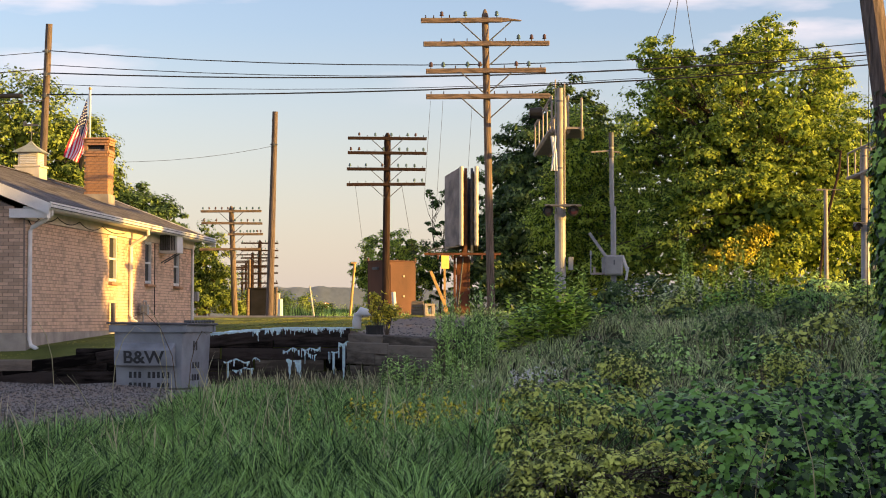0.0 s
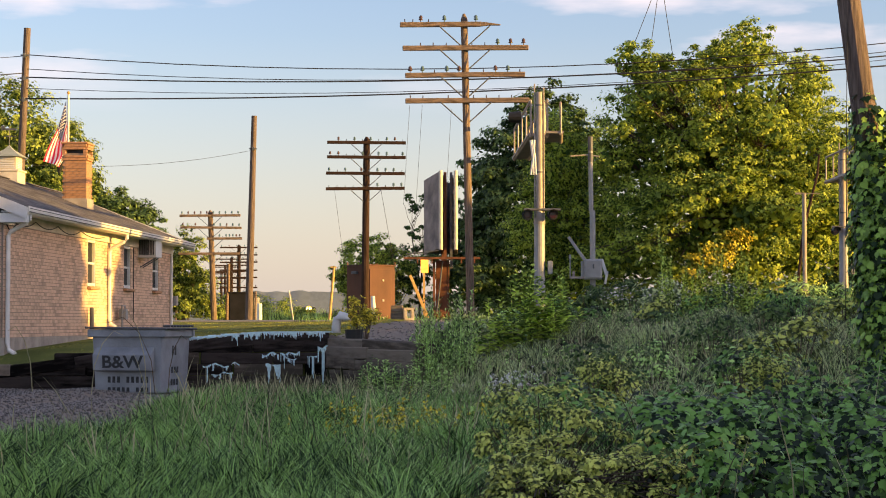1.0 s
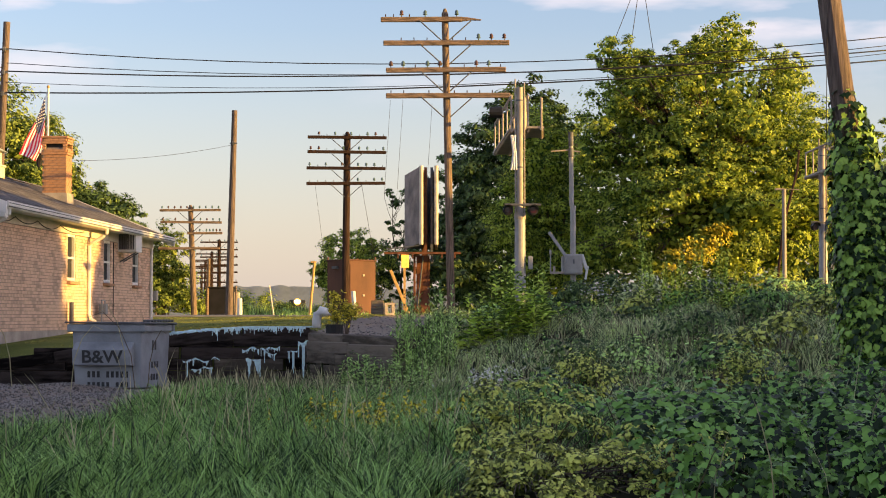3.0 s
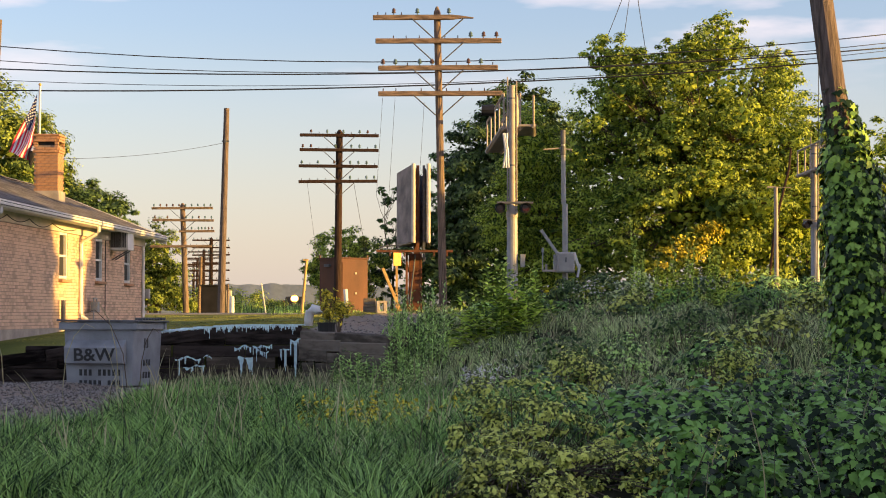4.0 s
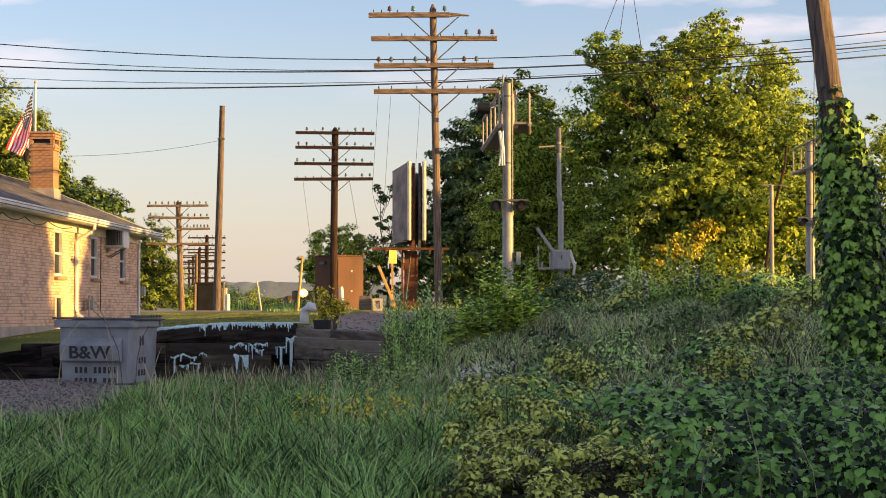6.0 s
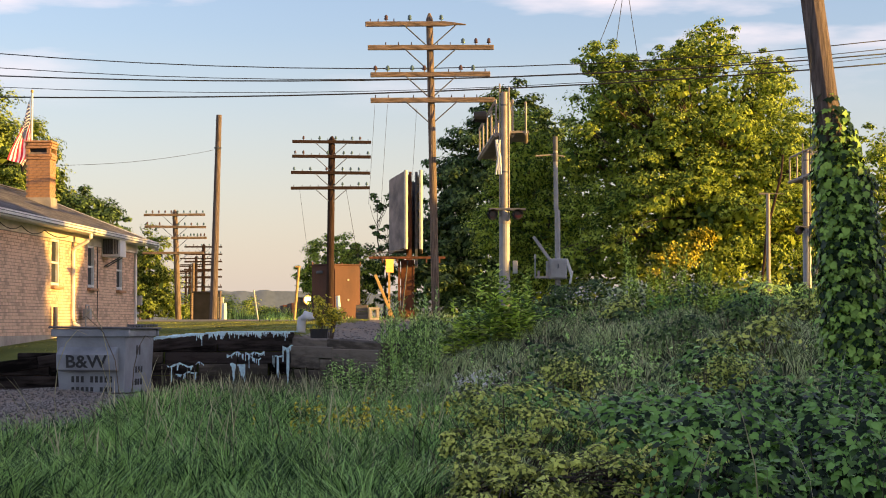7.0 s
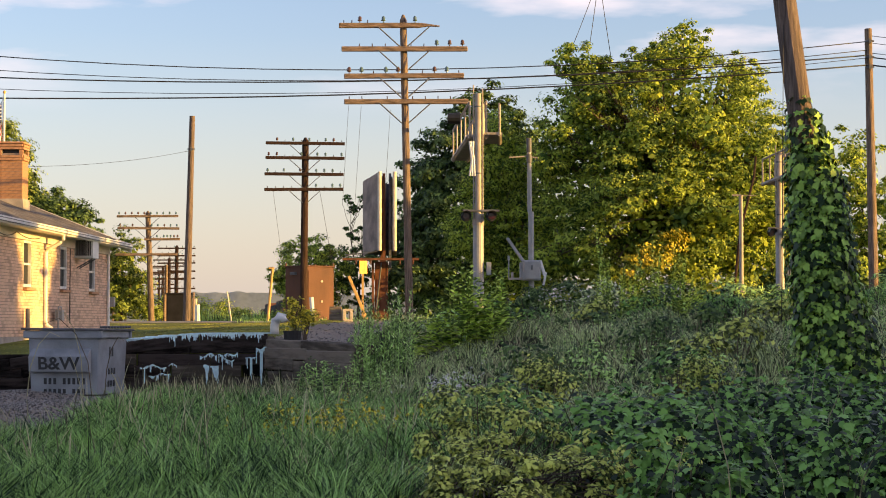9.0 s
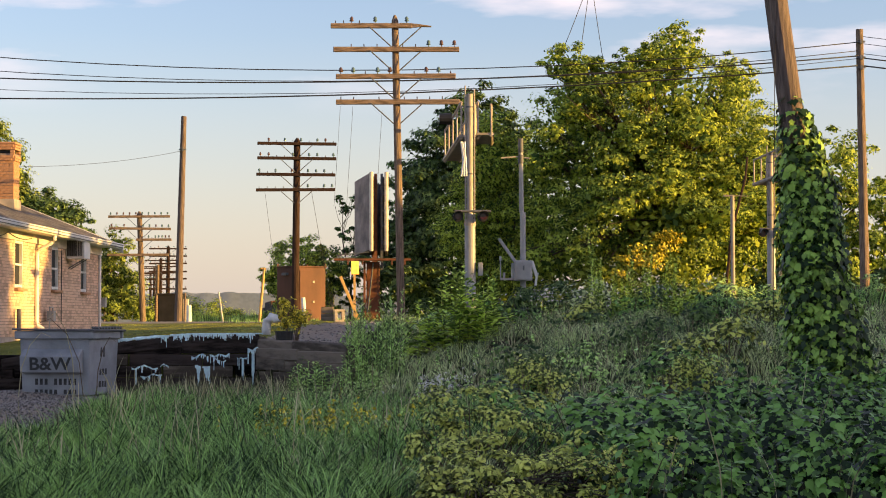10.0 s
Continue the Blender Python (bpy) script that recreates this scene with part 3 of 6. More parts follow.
# undergrowth below the wood; its dark leaf colour carries the shade there
RU = np.random.default_rng(91)
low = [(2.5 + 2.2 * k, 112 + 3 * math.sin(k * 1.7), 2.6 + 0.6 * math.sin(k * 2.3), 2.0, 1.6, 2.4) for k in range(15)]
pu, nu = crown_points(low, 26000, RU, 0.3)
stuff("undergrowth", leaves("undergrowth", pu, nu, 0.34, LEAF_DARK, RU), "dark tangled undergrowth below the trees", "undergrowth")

# ---- poles and wires ----
def insulator(kind):
    s = Shape()
    s.path([(0, 0, 0), (0, 0, 0.07)], [0.012, 0.012], 6)
    if kind:
        s.path([(0, 0, 0.05), (0, 0, 0.075), (0, 0, 0.08), (0, 0, 0.12), (0, 0, 0.15), (0, 0, 0.165)], [0.05, 0.055, 0.035, 0.048, 0.03, 0.012], 8)
    return s


INS = [insulator(0).mesh("pin", WOOD_DARK), insulator(1).mesh("insulator", GLASS_INS, smooth=True), insulator(1).mesh("insulator", BROWN_INS, smooth=True)]


def telegraph_pole(x, y, z0, z1, lean, r0, r1, arms, wood, arm_wood, label, seed, pins=10, turn=0.0):
    """lean: the top's shift in x. arms: (z, left end, right end, share of pins that carry insulators)."""
    rng = random.Random(seed)
    root = thing("telegraph_pole", pose(x, y, z0, 0, 0, turn), label, "utility pole", "telegraph poles")
    h = z1 - z0
    body = Shape()
    body.path([(0, 0, -0.3), (lean * 0.5, 0, h * 0.5), (lean * 0.98, 0, h - 0.14), (lean, 0, h)], [r0, (r0 + r1) / 2, r1, r1 * 0.35], 12)
    part("pole", body, wood, root, smooth=False)
    for z, left, right, full in arms:
        zz = z - z0
        cx = lean * zz / h
        arm = Shape()
        arm.box(((left + right) / 2, -r1 - 0.05, 0), (right - left, 0.09, 0.12))
        if right < 0.5:      # this arm is split off to a splintered tip
            arm.slab([(right - 0.01, -r1 - 0.09, 0.055), (right + 0.12, -r1 - 0.09, 0.045), (right + 0.48, -r1 - 0.09, -0.01), (right + 0.46, -r1 - 0.09, -0.035), (right + 0.2, -r1 - 0.09, -0.03), (right - 0.01, -r1 - 0.09, -0.055)], (0, 0, 0), (0, 0.075, 0))
        bar = part("crossarm", arm, arm_wood, root, bevel=0.012)
        bar.matrix_basis = pose(cx, 0, zz, 0, rng.uniform(-0.6, 0.6), 0)
        for side in (-1, 1):
            b = Shape()
            b.tube((side * 0.62, -r1 - 0.11, -0.04), (side * 0.08, -r1 - 0.06, -0.52), 0.016, 0.016, 6)
            brace = part("brace", b, DARK_STEEL, root)
            brace.matrix_basis = pose(cx, 0, zz)
        for k in range(pins):
            px = left + 0.12 + (right - left - 0.24) * k / (pins - 1)
            if abs(px) < 0.14:
                continue
            kind = (1 if rng.random() < 0.7 else 2) if rng.random() < full else 0
            if rng.random() < 0.12:
                continue
            ins = part("insulator" if kind else "pin", INS[kind], None, bar)
            ins.matrix_basis = pose(px, -r1 - 0.05, 0.06, 0, rng.uniform(-4, 4), rng.uniform(0, 90))
    return root


telegraph_pole(1.16, 42.6, 1.75, 9.02, -0.15, 0.098, 0.084, [(8.74, -1.55, 0.4, 0.35), (8.17, -1.5, 1.53, 0.7), (7.52, -1.45, 1.43, 0.6), (6.9, -1.46, 1.52, 0.0)],
               WOOD_POLE, WOOD_ARM, "weathered wooden telegraph pole with four sagging crossarms", 1)
telegraph_pole(-2.24, 69, 1.6, 8.79, 0.08, 0.15, 0.13, [(8.55, -1.53, 1.53, 0.5), (7.98, -1.53, 1.53, 0.75), (7.35, -1.56, 1.5, 0.5), (6.76, -1.56, 1.5, 0.35)],
               WOOD_DARK, WOOD_DARK, "dark creosoted telegraph pole with four crossarms", 2)
telegraph_pole(-10.38, 88.8, 1.5, 7.17, -0.22, 0.155, 0.125, [(6.9, -1.52, 1.52, 1.0), (6.3, -1.5, 1.55, 0.9), (5.75, -0.2, 1.56, 0.8), (5.0, -1.65, 1.4, 0.3)],
               WOOD_POLE, WOOD_ARM, "sunlit telegraph pole with four crossarms beyond the lawn", 3)
for k, (x, y, z1) in enumerate([(-15.0, 145, 7.9), (-18.5, 172, 7.9), (-22.2, 200, 8.0), (-25.8, 228, 8.0)]):
    telegraph_pole(x, y, -0.2, z1, 0.05, 0.19, 0.14, [(z1 - 0.25, -1.53, 1.53, 0.5), (z1 - 0.85, -1.53, 1.53, 0.5), (z1 - 1.45, -1.53, 1.53, 0.5), (z1 - 2.1, -1.53, 1.53, 0.3), (z1 - 2.7, -1.53, 1.53, 0.3), (z1 - 3.5, -1.53, 1.53, 0.3)][: 6 if k == 0 else 4],
                   WOOD_DARK, WOOD_DARK, "distant dark telegraph pole with stacked crossarms", 10 + k)


def wooden_pole(x, y, z0, z1, lean, r0, r1, label, wood=None, leany=0.0):
    root = thing("utility_pole", pose(x, y, z0), label, "utility pole")
    h = z1 - z0
    s = Shape()
    s.path([(0, 0, -0.3), (lean * 0.33, leany * 0.33, h * 0.33), (lean * 0.7, leany * 0.7, h * 0.7), (lean, leany, h)], [r0, r0 * 0.67 + r1 * 0.33, r0 * 0.3 + r1 * 0.7, r1], 14)
    part("pole", s, wood or WOOD_POLE, root)
    return root


# darker wood here puts the left pole's shade into its colour
left_pole = wooden_pole(-14.2, 62, 1.5, 11.88, 0.38, 0.145, 0.118, "tall weathered utility pole carrying cables behind the brick building", WOOD_GREY)
tall_pole = wooden_pole(-7.33, 75, 1.6, 10.31, 0.22, 0.165, 0.115, "bare wooden utility pole beside the road", WOOD_GREY)
right_pole = wooden_pole(17.66, 60.5, 2.0, 11.75, -0.1, 0.17, 0.125, "bare sunlit utility pole carrying cables")
wooden_pole(5.42, 19.8, 0.3, 6.6, -0.80, 0.165, 0.118, "thick leaning utility pole overgrown with vines", WOOD_GREY)


def cable(points, r, label, material=CABLE, sag=0.0):
    pts = []
    for a, b in zip(points, points[1:]):
        a, b = Vector(a), Vector(b)
        for k in range(13):
            t = k / 12
            if pts and k == 0:
                continue
            pts.append(a.lerp(b, t) - Vector((0, 0, sag * 4 * t * (1 - t))))
    s = Shape()
    s.path(pts, [r] * len(pts), 6)
    return tagged(part("cable", s, material, smooth=True), label, "cable", "overhead cables")


# cables from the left pole to the far right pole
A, B = (-13.85, 61.92), (17.56, 60.42)
for za, zb, r, sag, what in ((10.94, 11.30, 0.018, 0.77, "thin black power cable slung between the poles"), (10.15, 10.82, 0.024, 0.51, "twisted black power cable slung between the poles"),
                             (10.44, 11.0, 0.014, 0.73, "thin black wire beside the power cable"), (9.76, 10.73, 0.011, 0.63, "thin slack telephone wire"), (9.40, 10.48, 0.026, 0.39, "thick black telephone cable slung between the poles")):
    cable([(A[0], A[1], za), (B[0], B[1], zb)], r, what, sag=sag)
for z, r in ((10.9, 0.012), (10.3, 0.018), (9.2, 0.02)):
    cable([(A[0], A[1], z), (-34, 60, z - 0.9)], r, "black cable running on past the pole by the brick building", sag=0.3)
for z, r in ((11.5, 0.011), (11.25, 0.011), (10.9, 0.011), (10.75, 0.022), (10.48, 0.026)):
    cable([(B[0], B[1], z), (38, 66, z - 0.2)], r, "black cable running on past the bare sunlit pole", sag=0.3)
cable([(-7.2, 75, 8.85), (-13.95, 62, 7.1)], 0.008, "thin service wire between two poles", sag=0.3)

splice = thing("cable_splice", pose(-15.1, 61.8, 9.33, 0, 0, 0), "thick black splice case on the telephone cable", "cable splice")
part("case", Shape().path([(-0.45, 0, -0.02), (-0.36, 0, -0.01), (0.34, 0, 0.01), (0.45, 0, 0.02)], [0.03, 0.085, 0.085, 0.03], 10), CABLE, splice)
# pole-top hardware
for pole, x, z in ((left_pole, 0.34, 9.4), (left_pole, 0.32, 8.6), (left_pole, 0.30, 7.85), (right_pole, -0.1, 9.3), (right_pole, -0.1, 8.75), (right_pole, -0.1, 8.4), (tall_pole, 0.19, 7.3)):
    part("bracket", Shape().box((x, -0.16, z), (0.30, 0.05, 0.06)).box((x, -0.19, z), (0.08, 0.08, 0.16)), DARK_STEEL, pole)

# ---- brick building ----
HOUSE = pose(-7.76, 33.0, 0, 0, 0, -3.93)
house = thing("house", HOUSE, "single-storey tan brick building with a grey shingled gable roof", "house")
LEN, Z_BRICK, Z_TOP = 14.9, 1.31, 3.42
OPEN = [(6.05, 6.75, 2.38, 3.42), (9.4, 10.1, 2.4, 3.42), (12.5, 13.2, 2.4, 3.42)]
side = Shape()
cuts = [0.0] + [v for o in OPEN for v in o[:2]] + [LEN]
for a, b in zip(cuts[::2], cuts[1::2]):
    side.box((-0.13, (a + b) / 2, (Z_BRICK + Z_TOP) / 2), (0.24, b - a, Z_TOP - Z_BRICK))
for y0, y1, z0, z1 in OPEN:
    side.box((-0.13, (y0 + y1) / 2, (Z_BRICK + z0) / 2), (0.24, y1 - y0, z0 - Z_BRICK))
wall_side = part("wall", side, MORTAR, house)
gable = Shape()
gable.slab([(-0.26, 0.012, Z_BRICK), (-5.9, 0.012, Z_BRICK), (-5.9, 0.012, 3.66), (-3, 0.012, 4.93), (-0.26, 0.012, 3.66)], (0, 0, 0), (0, 0.24, 0))
gable_wall = part("wall", gable, MORTAR, house)
back = Shape()
back.slab([(-0.26, LEN - 0.01, Z_BRICK), (-5.9, LEN - 0.01, Z_BRICK), (-5.9, LEN - 0.01, 3.5), (-3, LEN - 0.01, 4.75), (-0.26, LEN - 0.01, 3.5)], (0, 0, 0), (0, -0.24, 0))
part("wall", back, MORTAR, house)
far = Shape().box((-5.9, LEN / 2, 2.4), (0.2, LEN - 0.6, 2.2))
part("wall", far, MORTAR, house)
base = Shape()
base.box((-0.12, LEN / 2, 0.80), (0.28, LEN + 0.04, 1.02)).box((-3.0, 0.10, 0.80), (5.5, 0.24, 1.02))
part("foundation", base, CONCRETE, house)
frieze = Shape().box((0.014, LEN / 2, 3.525), (0.05, LEN, 0.21))
part("frieze", frieze, CREAM, house, "cream painted frieze board")
soffit = Shape().box((0.21, LEN / 2, 3.645), (0.44, LEN + 0.3, 0.03))
part("soffit", soffit, WHITE, house)
for y0, y1 in ((-0.2, 8.25), (8.27, 15.4)):
    g = Shape()
    prof = [(0.40, 3.60), (0.50, 3.60), (0.53, 3.66), (0.53, 3.74), (0.51, 3.74), (0.50, 3.67), (0.42, 3.67), (0.40, 3.74)]
    g.slab([(x, y0, z) for x, z in prof], (0, 0, 0), (0, y1 - y0, 0))
    part("gutter", g, WHITE, house)
# dark strips laid on the gutter as its shadow lines
for z in (3.635, 3.70):
    part("gutter_shadow_line", Shape().box((0.53, 7.6, z), (0.012, 15.5, 0.014)), DARK_STEEL, house, "dark strip standing for a shadow line on the gutter")
roof = Shape()
for sgn in (1, -1):
    prof = [(-3 + sgn * 3.46, 3.70), (-3, 5.08), (-3, 4.98), (-3 + sgn * 3.46, 3.60)]
    roof.slab([(x, -0.18, z) for x, z in prof], (0, 0, 0), (0, 15.63, 0))
roof_ob = part("roof", roof, SHINGLE, house)
courses = Shape()
rng = random.Random(5)
slope = (5.08 - 3.70) / 3.46
for k in range(26):
    x0 = 0.47 - k * 0.1335
    y = -0.52 - rng.uniform(0, 0.3)
    while y < 15.4:
        w = rng.uniform(0.26, 0.36)
        a, b = max(y, -0.2), min(y + w - 0.012, 15.46)
        if b > a:
            z = 3.705 + (0.46 - x0) * slope
            courses.add([(x0, a, z + 0.012), (x0, b, z + 0.012), (x0 - 0.17, b, z + 0.17 * slope + 0.004), (x0 - 0.17, a, z + 0.17 * slope + 0.004)], [(0, 1, 2, 3)])
        y += w
sh = part("shingles", courses, SHINGLE, roof_ob)
sh["kind"] = "stuff"
ridge = Shape().slab([(-2.86, -0.2, 5.06), (-3, -0.2, 5.12), (-3.14, -0.2, 5.06)], (0, 0, 0), (0, 15.66, 0))
part("ridge_cap", ridge, SHINGLE, roof_ob)
for yy in (-0.21, 15.46):
    rake = Shape()
    for sgn in (1, -1):
        rake.slab([(-3 + sgn * 3.5, yy, 3.72), (-3, yy, 5.10), (-3, yy, 4.90), (-3 + sgn * 3.5, yy, 3.50)], (0, -0.02, 0), (0, 0.02, 0))
    part("rake_board", rake, WHITE, house, "pale painted rake board")
ret = Shape().box((0.1, -0.08, 3.53), (0.72, 0.2, 0.17))
part("eave_return", ret, WHITE, house)


def house_window(y0, y1, z0, z1, bars=True):
    w = part("window", Shape().box((-0.08, (y0 + y1) / 2, z0 + 0.02), (0.02, y1 - y0, 0.02)), WHITE, house, "white-framed sash window")
    fr = Shape()
    fr.box((-0.05, y0 + 0.02, (z0 + z1) / 2), (0.09, 0.04, z1 - z0)).box((-0.05, y1 - 0.02, (z0 + z1) / 2), (0.09, 0.04, z1 - z0))
    fr.box((-0.05, (y0 + y1) / 2, z1 - 0.03), (0.09, y1 - y0 - 0.08, 0.06)).box((-0.05, (y0 + y1) / 2, z0 + 0.05), (0.09, y1 - y0 - 0.08, 0.06))
    fr.box((-0.055, (y0 + y1) / 2, (z0 + z1) / 2), (0.06, y1 - y0 - 0.08, 0.045))
    part("frame", fr, WHITE, w)
    for a, b in ((z0 + 0.08, (z0 + z1) / 2 - 0.023), ((z0 + z1) / 2 + 0.023, z1 - 0.06)):
        part("pane", Shape().box((-0.075, (y0 + y1) / 2, (a + b) / 2), (0.008, y1 - y0 - 0.08, b - a)), GLASS, w)
    part("sill", Shape().box((0.03, (y0 + y1) / 2, z0 - 0.035), (0.14, y1 - y0 + 0.12, 0.06)), BRICK_OLD, w, bevel=0.008)


for o in OPEN:
    house_window(*o)


def downspout(y, z_low, x_top=0.46):
    s = Shape()
    pts = [(x_top, y, 3.62), (x_top, y, 3.50), (x_top - 0.06, y, 3.44), (0.10, y, 3.28), (0.06, y, 3.20), (0.06, y, z_low + 0.22), (0.09, y, z_low + 0.10), (0.22, y - 0.02, z_low + 0.03)]
    s.path(pts, [0.042] * len(pts), 8)
    part("downspout", s, WHITE, house, "white metal downspout")


downspout(0.08, 0.98)
downspout(7.8, 1.45)
part("downspout", Shape().path([(0.05, 14.6, 3.42), (0.05, 14.6, 1.5)], [0.04, 0.04], 8), WHITE, house, "white metal downspout")
ac = part("air_conditioner", Shape().box((0.24, 11.15, 3.44), (0.46, 0.64, 0.5)), WHITE, house, "white window air conditioner", bevel=0.012)
part("grille", Shape().box((0.15, 10.824, 3.45), (0.22, 0.012, 0.40)), BLACK, ac, "dark recessed grille")
for k in range(9):
    part("louvre", Shape().box((0.07 + k * 0.042, 10.814, 3.44), (0.026, 0.012, 0.38)), DARK_STEEL, ac)
for yy in (11.0, 11.3):
    part("bracket", Shape().tube((0.03, yy, 2.95), (0.42, yy, 3.18), 0.015), DARK_STEEL, ac)
meter = part("gas_meter", Shape().box((0.16, 8.75, 1.78), (0.16, 0.22, 0.24)).tube((0.16, 8.6, 1.4), (0.16, 8.6, 1.98), 0.018).tube((0.16, 8.6, 1.98), (0.16, 8.9, 1.98), 0.018).tube((0.16, 8.9, 1.98), (0.16, 8.9, 1.85), 0.018), BOX_GREY, house, "small grey gas meter with pipes")
part("vent_pipe", Shape().tube((0.12, 6.0, 1.3), (0.12, 6.0, 1.92), 0.05, 0.05, 10), DARK_STEEL, house, "dark pipe stub by the wall")
part("meter_box", Shape().box((0.10, 14.75, 2.16), (0.18, 0.2, 0.26)), BOX_GREY, house, bevel=0.01)
swag = Shape()
pts = []
for a, b, dip in ((0.2, 1.9, 0.13), (1.9, 3.5, 0.10), (3.5, 5.3, 0.12), (5.3, 7.6, 0.10)):
    for j in range(9):
        t = j / 9
        pts.append((0.05, a + (b - a) * t, 3.56 - dip * 4 * t * (1 - t)))
swag.path(pts, [0.009] * len(pts), 5)
part("wall_cable", swag, CABLE, house, "slack black cable looped along the frieze")
part("wall_cable", Shape().tube((0.02, 10.35, 3.4), (0.02, 10.35, 1.6), 0.012, 0.012, 5), CABLE, house)
part("wall_cable", Shape().path([(0.03, -0.03, 3.58), (0.02, 0.02, 3.46), (0.03, 0.3, 3.30), (0.035, 0.7, 3.46)], [0.012] * 4, 5), CABLE, house)

# chimney
chim = part("chimney", Shape().box((-1.58, 11.1, 5.02), (0.575, 0.56, 1.5)), MORTAR, house, "orange brick chimney with an open corbelled top")
part("flashing", Shape().box((-1.58, 11.1, 4.42), (0.66, 0.64, 0.46)), CONCRETE, chim, "pale metal flashing")
brick_piece = Shape().box((0, 0, 0), (0.193, 0.09, 0.057)).mesh("brick", BRICK_OLD)
half_piece = Shape().box((0, 0, 0), (0.092, 0.09, 0.057)).mesh("brick", BRICK_OLD)
for k in range(20):
    z = 4.68 + k * 0.0675
    out = 0.0 if k < 14 else 0.03
    if k in (16, 17):
        spots = [(-0.24, -0.24), (0.24, -0.24), (-0.24, 0.24), (0.24, 0.24)]
        for a, b in spots:
            o = part("brick", half_piece, None, chim)
            o.matrix_basis = pose(-1.58 + a * 1.1, 11.1 + b * 1.1, z)
        continue
    for j in range(3):
        u = -0.2 + 0.2 * j + (0.05 if k % 2 else -0.05)
        u = max(-0.2, min(0.2, u))
        for s in (-1, 1):
            o = part("brick", brick_piece, None, chim)
            o.matrix_basis = pose(-1.58 + u, 11.1 + s * (0.245 + out), z, 0, 0, rng.uniform(-1, 1))
            o = part("brick", brick_piece, None, chim)
            o.matrix_basis = pose(-1.58 + s * (0.253 + out), 11.1 + u, z, 0, 0, 90 + rng.uniform(-1, 1))
part("flue", Shape().box((-1.58, 11.1, 5.83), (0.42, 0.4, 0.16)), BLACK, chim, "dark open flue")
part("coping", Shape().box((-1.58, 11.1, 6.03), (0.68, 0.66, 0.05)), BRICK_OLD, chim, bevel=0.01)

# cupola with a weathervane on the ridge
cup = thing("cupola", HOUSE @ pose(-3.0, 10.1, 5.0), "small white louvred cupola with a weathervane on the ridge", "cupola")
body_c = part("body", Shape().box((0, 0, 0.10), (0.62, 0.62, 0.3)).box((0, 0, 0.27), (0.68, 0.68, 0.05)).box((0, 0, 0.45), (0.5, 0.5, 0.32)), CREAM, cup, bevel=0.01)
for s in (-1, 1):
    for k in range(6):
        part("slat", Shape().box((0, s * 0.255, 0.35 + k * 0.042), (0.4, 0.012, 0.028), 0, 25 * s), WHITE, body_c)
        part("slat", Shape().box((s * 0.255, 0, 0.35 + k * 0.042), (0.012, 0.4, 0.028), 0, 0, -25 * s), WHITE, body_c)
cr = Shape()
cr.add([(-0.38, -0.38, 0.61), (0.38, -0.38, 0.61), (0.38, 0.38, 0.61), (-0.38, 0.38, 0.61), (-0.1, -0.1, 0.80), (0.1, -0.1, 0.80), (0.1, 0.1, 0.80), (-0.1, 0.1, 0.80), (0, 0, 0.92)],
       [(3, 2, 1, 0), (0, 1, 5, 4), (1, 2, 6, 5), (2, 3, 7, 6), (3, 0, 4, 7), (4, 5, 8), (5, 6, 8), (6, 7, 8), (7, 4, 8)])
part("roof", cr, mat("weathered_copper", (0.33, 0.36, 0.30), 0.7, 0.25, 5, 0.1), cup)
vane = Shape()
vane.tube((0, 0, 0.9), (0, 0, 1.36), 0.012, 0.008, 6).tube((-0.17, 0, 1.12), (0.17, 0, 1.12), 0.008, 0.008, 5).tube((0, -0.17, 1.12), (0, 0.17, 1.12), 0.008, 0.008, 5)
vane.box((0, 0, 1.30), (0.34, 0.008, 0.05)).box((-0.16, 0, 1.33), (0.08, 0.008, 0.12))
part("weathervane", vane, DARK_STEEL, cup)

# ---- dumpster ----
dump = thing("dumpster", pose(-4.62, 29.35, 0.40, 0, 0, -15), "dented grey steel dumpster with a dark lid on the gravel", "dumpster")
W, D, H = 1.22, 1.16, 1.04
b = Shape()
b.add([(-W / 2 + 0.04, -D / 2 + 0.03, 0.05), (W / 2 - 0.04, -D / 2 + 0.03, 0.05), (W / 2 - 0.04, D / 2 - 0.03, 0.05), (-W / 2 + 0.04, D / 2 - 0.03, 0.05),
       (-W / 2, -D / 2, H), (W / 2, -D / 2, H), (W / 2, D / 2, H), (-W / 2, D / 2, H)],
      [(3, 2, 1, 0), (0, 1, 5, 4), (1, 2, 6, 5), (2, 3, 7, 6), (3, 0, 4, 7), (4, 5, 6, 7)])
body_d = part("body", b, GREY_STEEL, dump, bevel=0.015)
rim = Shape()
for s in (-1, 1):
    rim.box((0, s * (D / 2 + 0.012), H - 0.02), (W + 0.14, 0.07, 0.13)).box((s * (W / 2 + 0.012), 0, H - 0.02), (0.07, D - 0.06, 0.13))
part("rim", rim, GREY_STEEL, dump, bevel=0.012)
lid = Shape().box((0, 0, H + 0.058), (W + 0.2, D + 0.16, 0.035), 0, -0.5, 0.6)
lid_ob = part("lid", lid, DARK_STEEL, dump, "dark flat lid with ribs", bevel=0.01)
for k in range(9):
    part("rib", Shape().tube((W / 2 - 0.02, -D / 2 + 0.1 + k * 0.12, H + 0.095), (W / 2 + 0.1, -D / 2 + 0.1 + k * 0.12, H + 0.092), 0.022, 0.022, 6), DARK_STEEL, lid_ob)
pocket = Shape()
pocket.slab([(-0.54, -D / 2 + 0.01, 0.40), (-0.54, -D / 2 - 0.13, 0.42), (-0.54, -D / 2 - 0.15, 0.68), (-0.54, -D / 2, 0.80)], (0, 0, 0), (1.02, 0, 0))
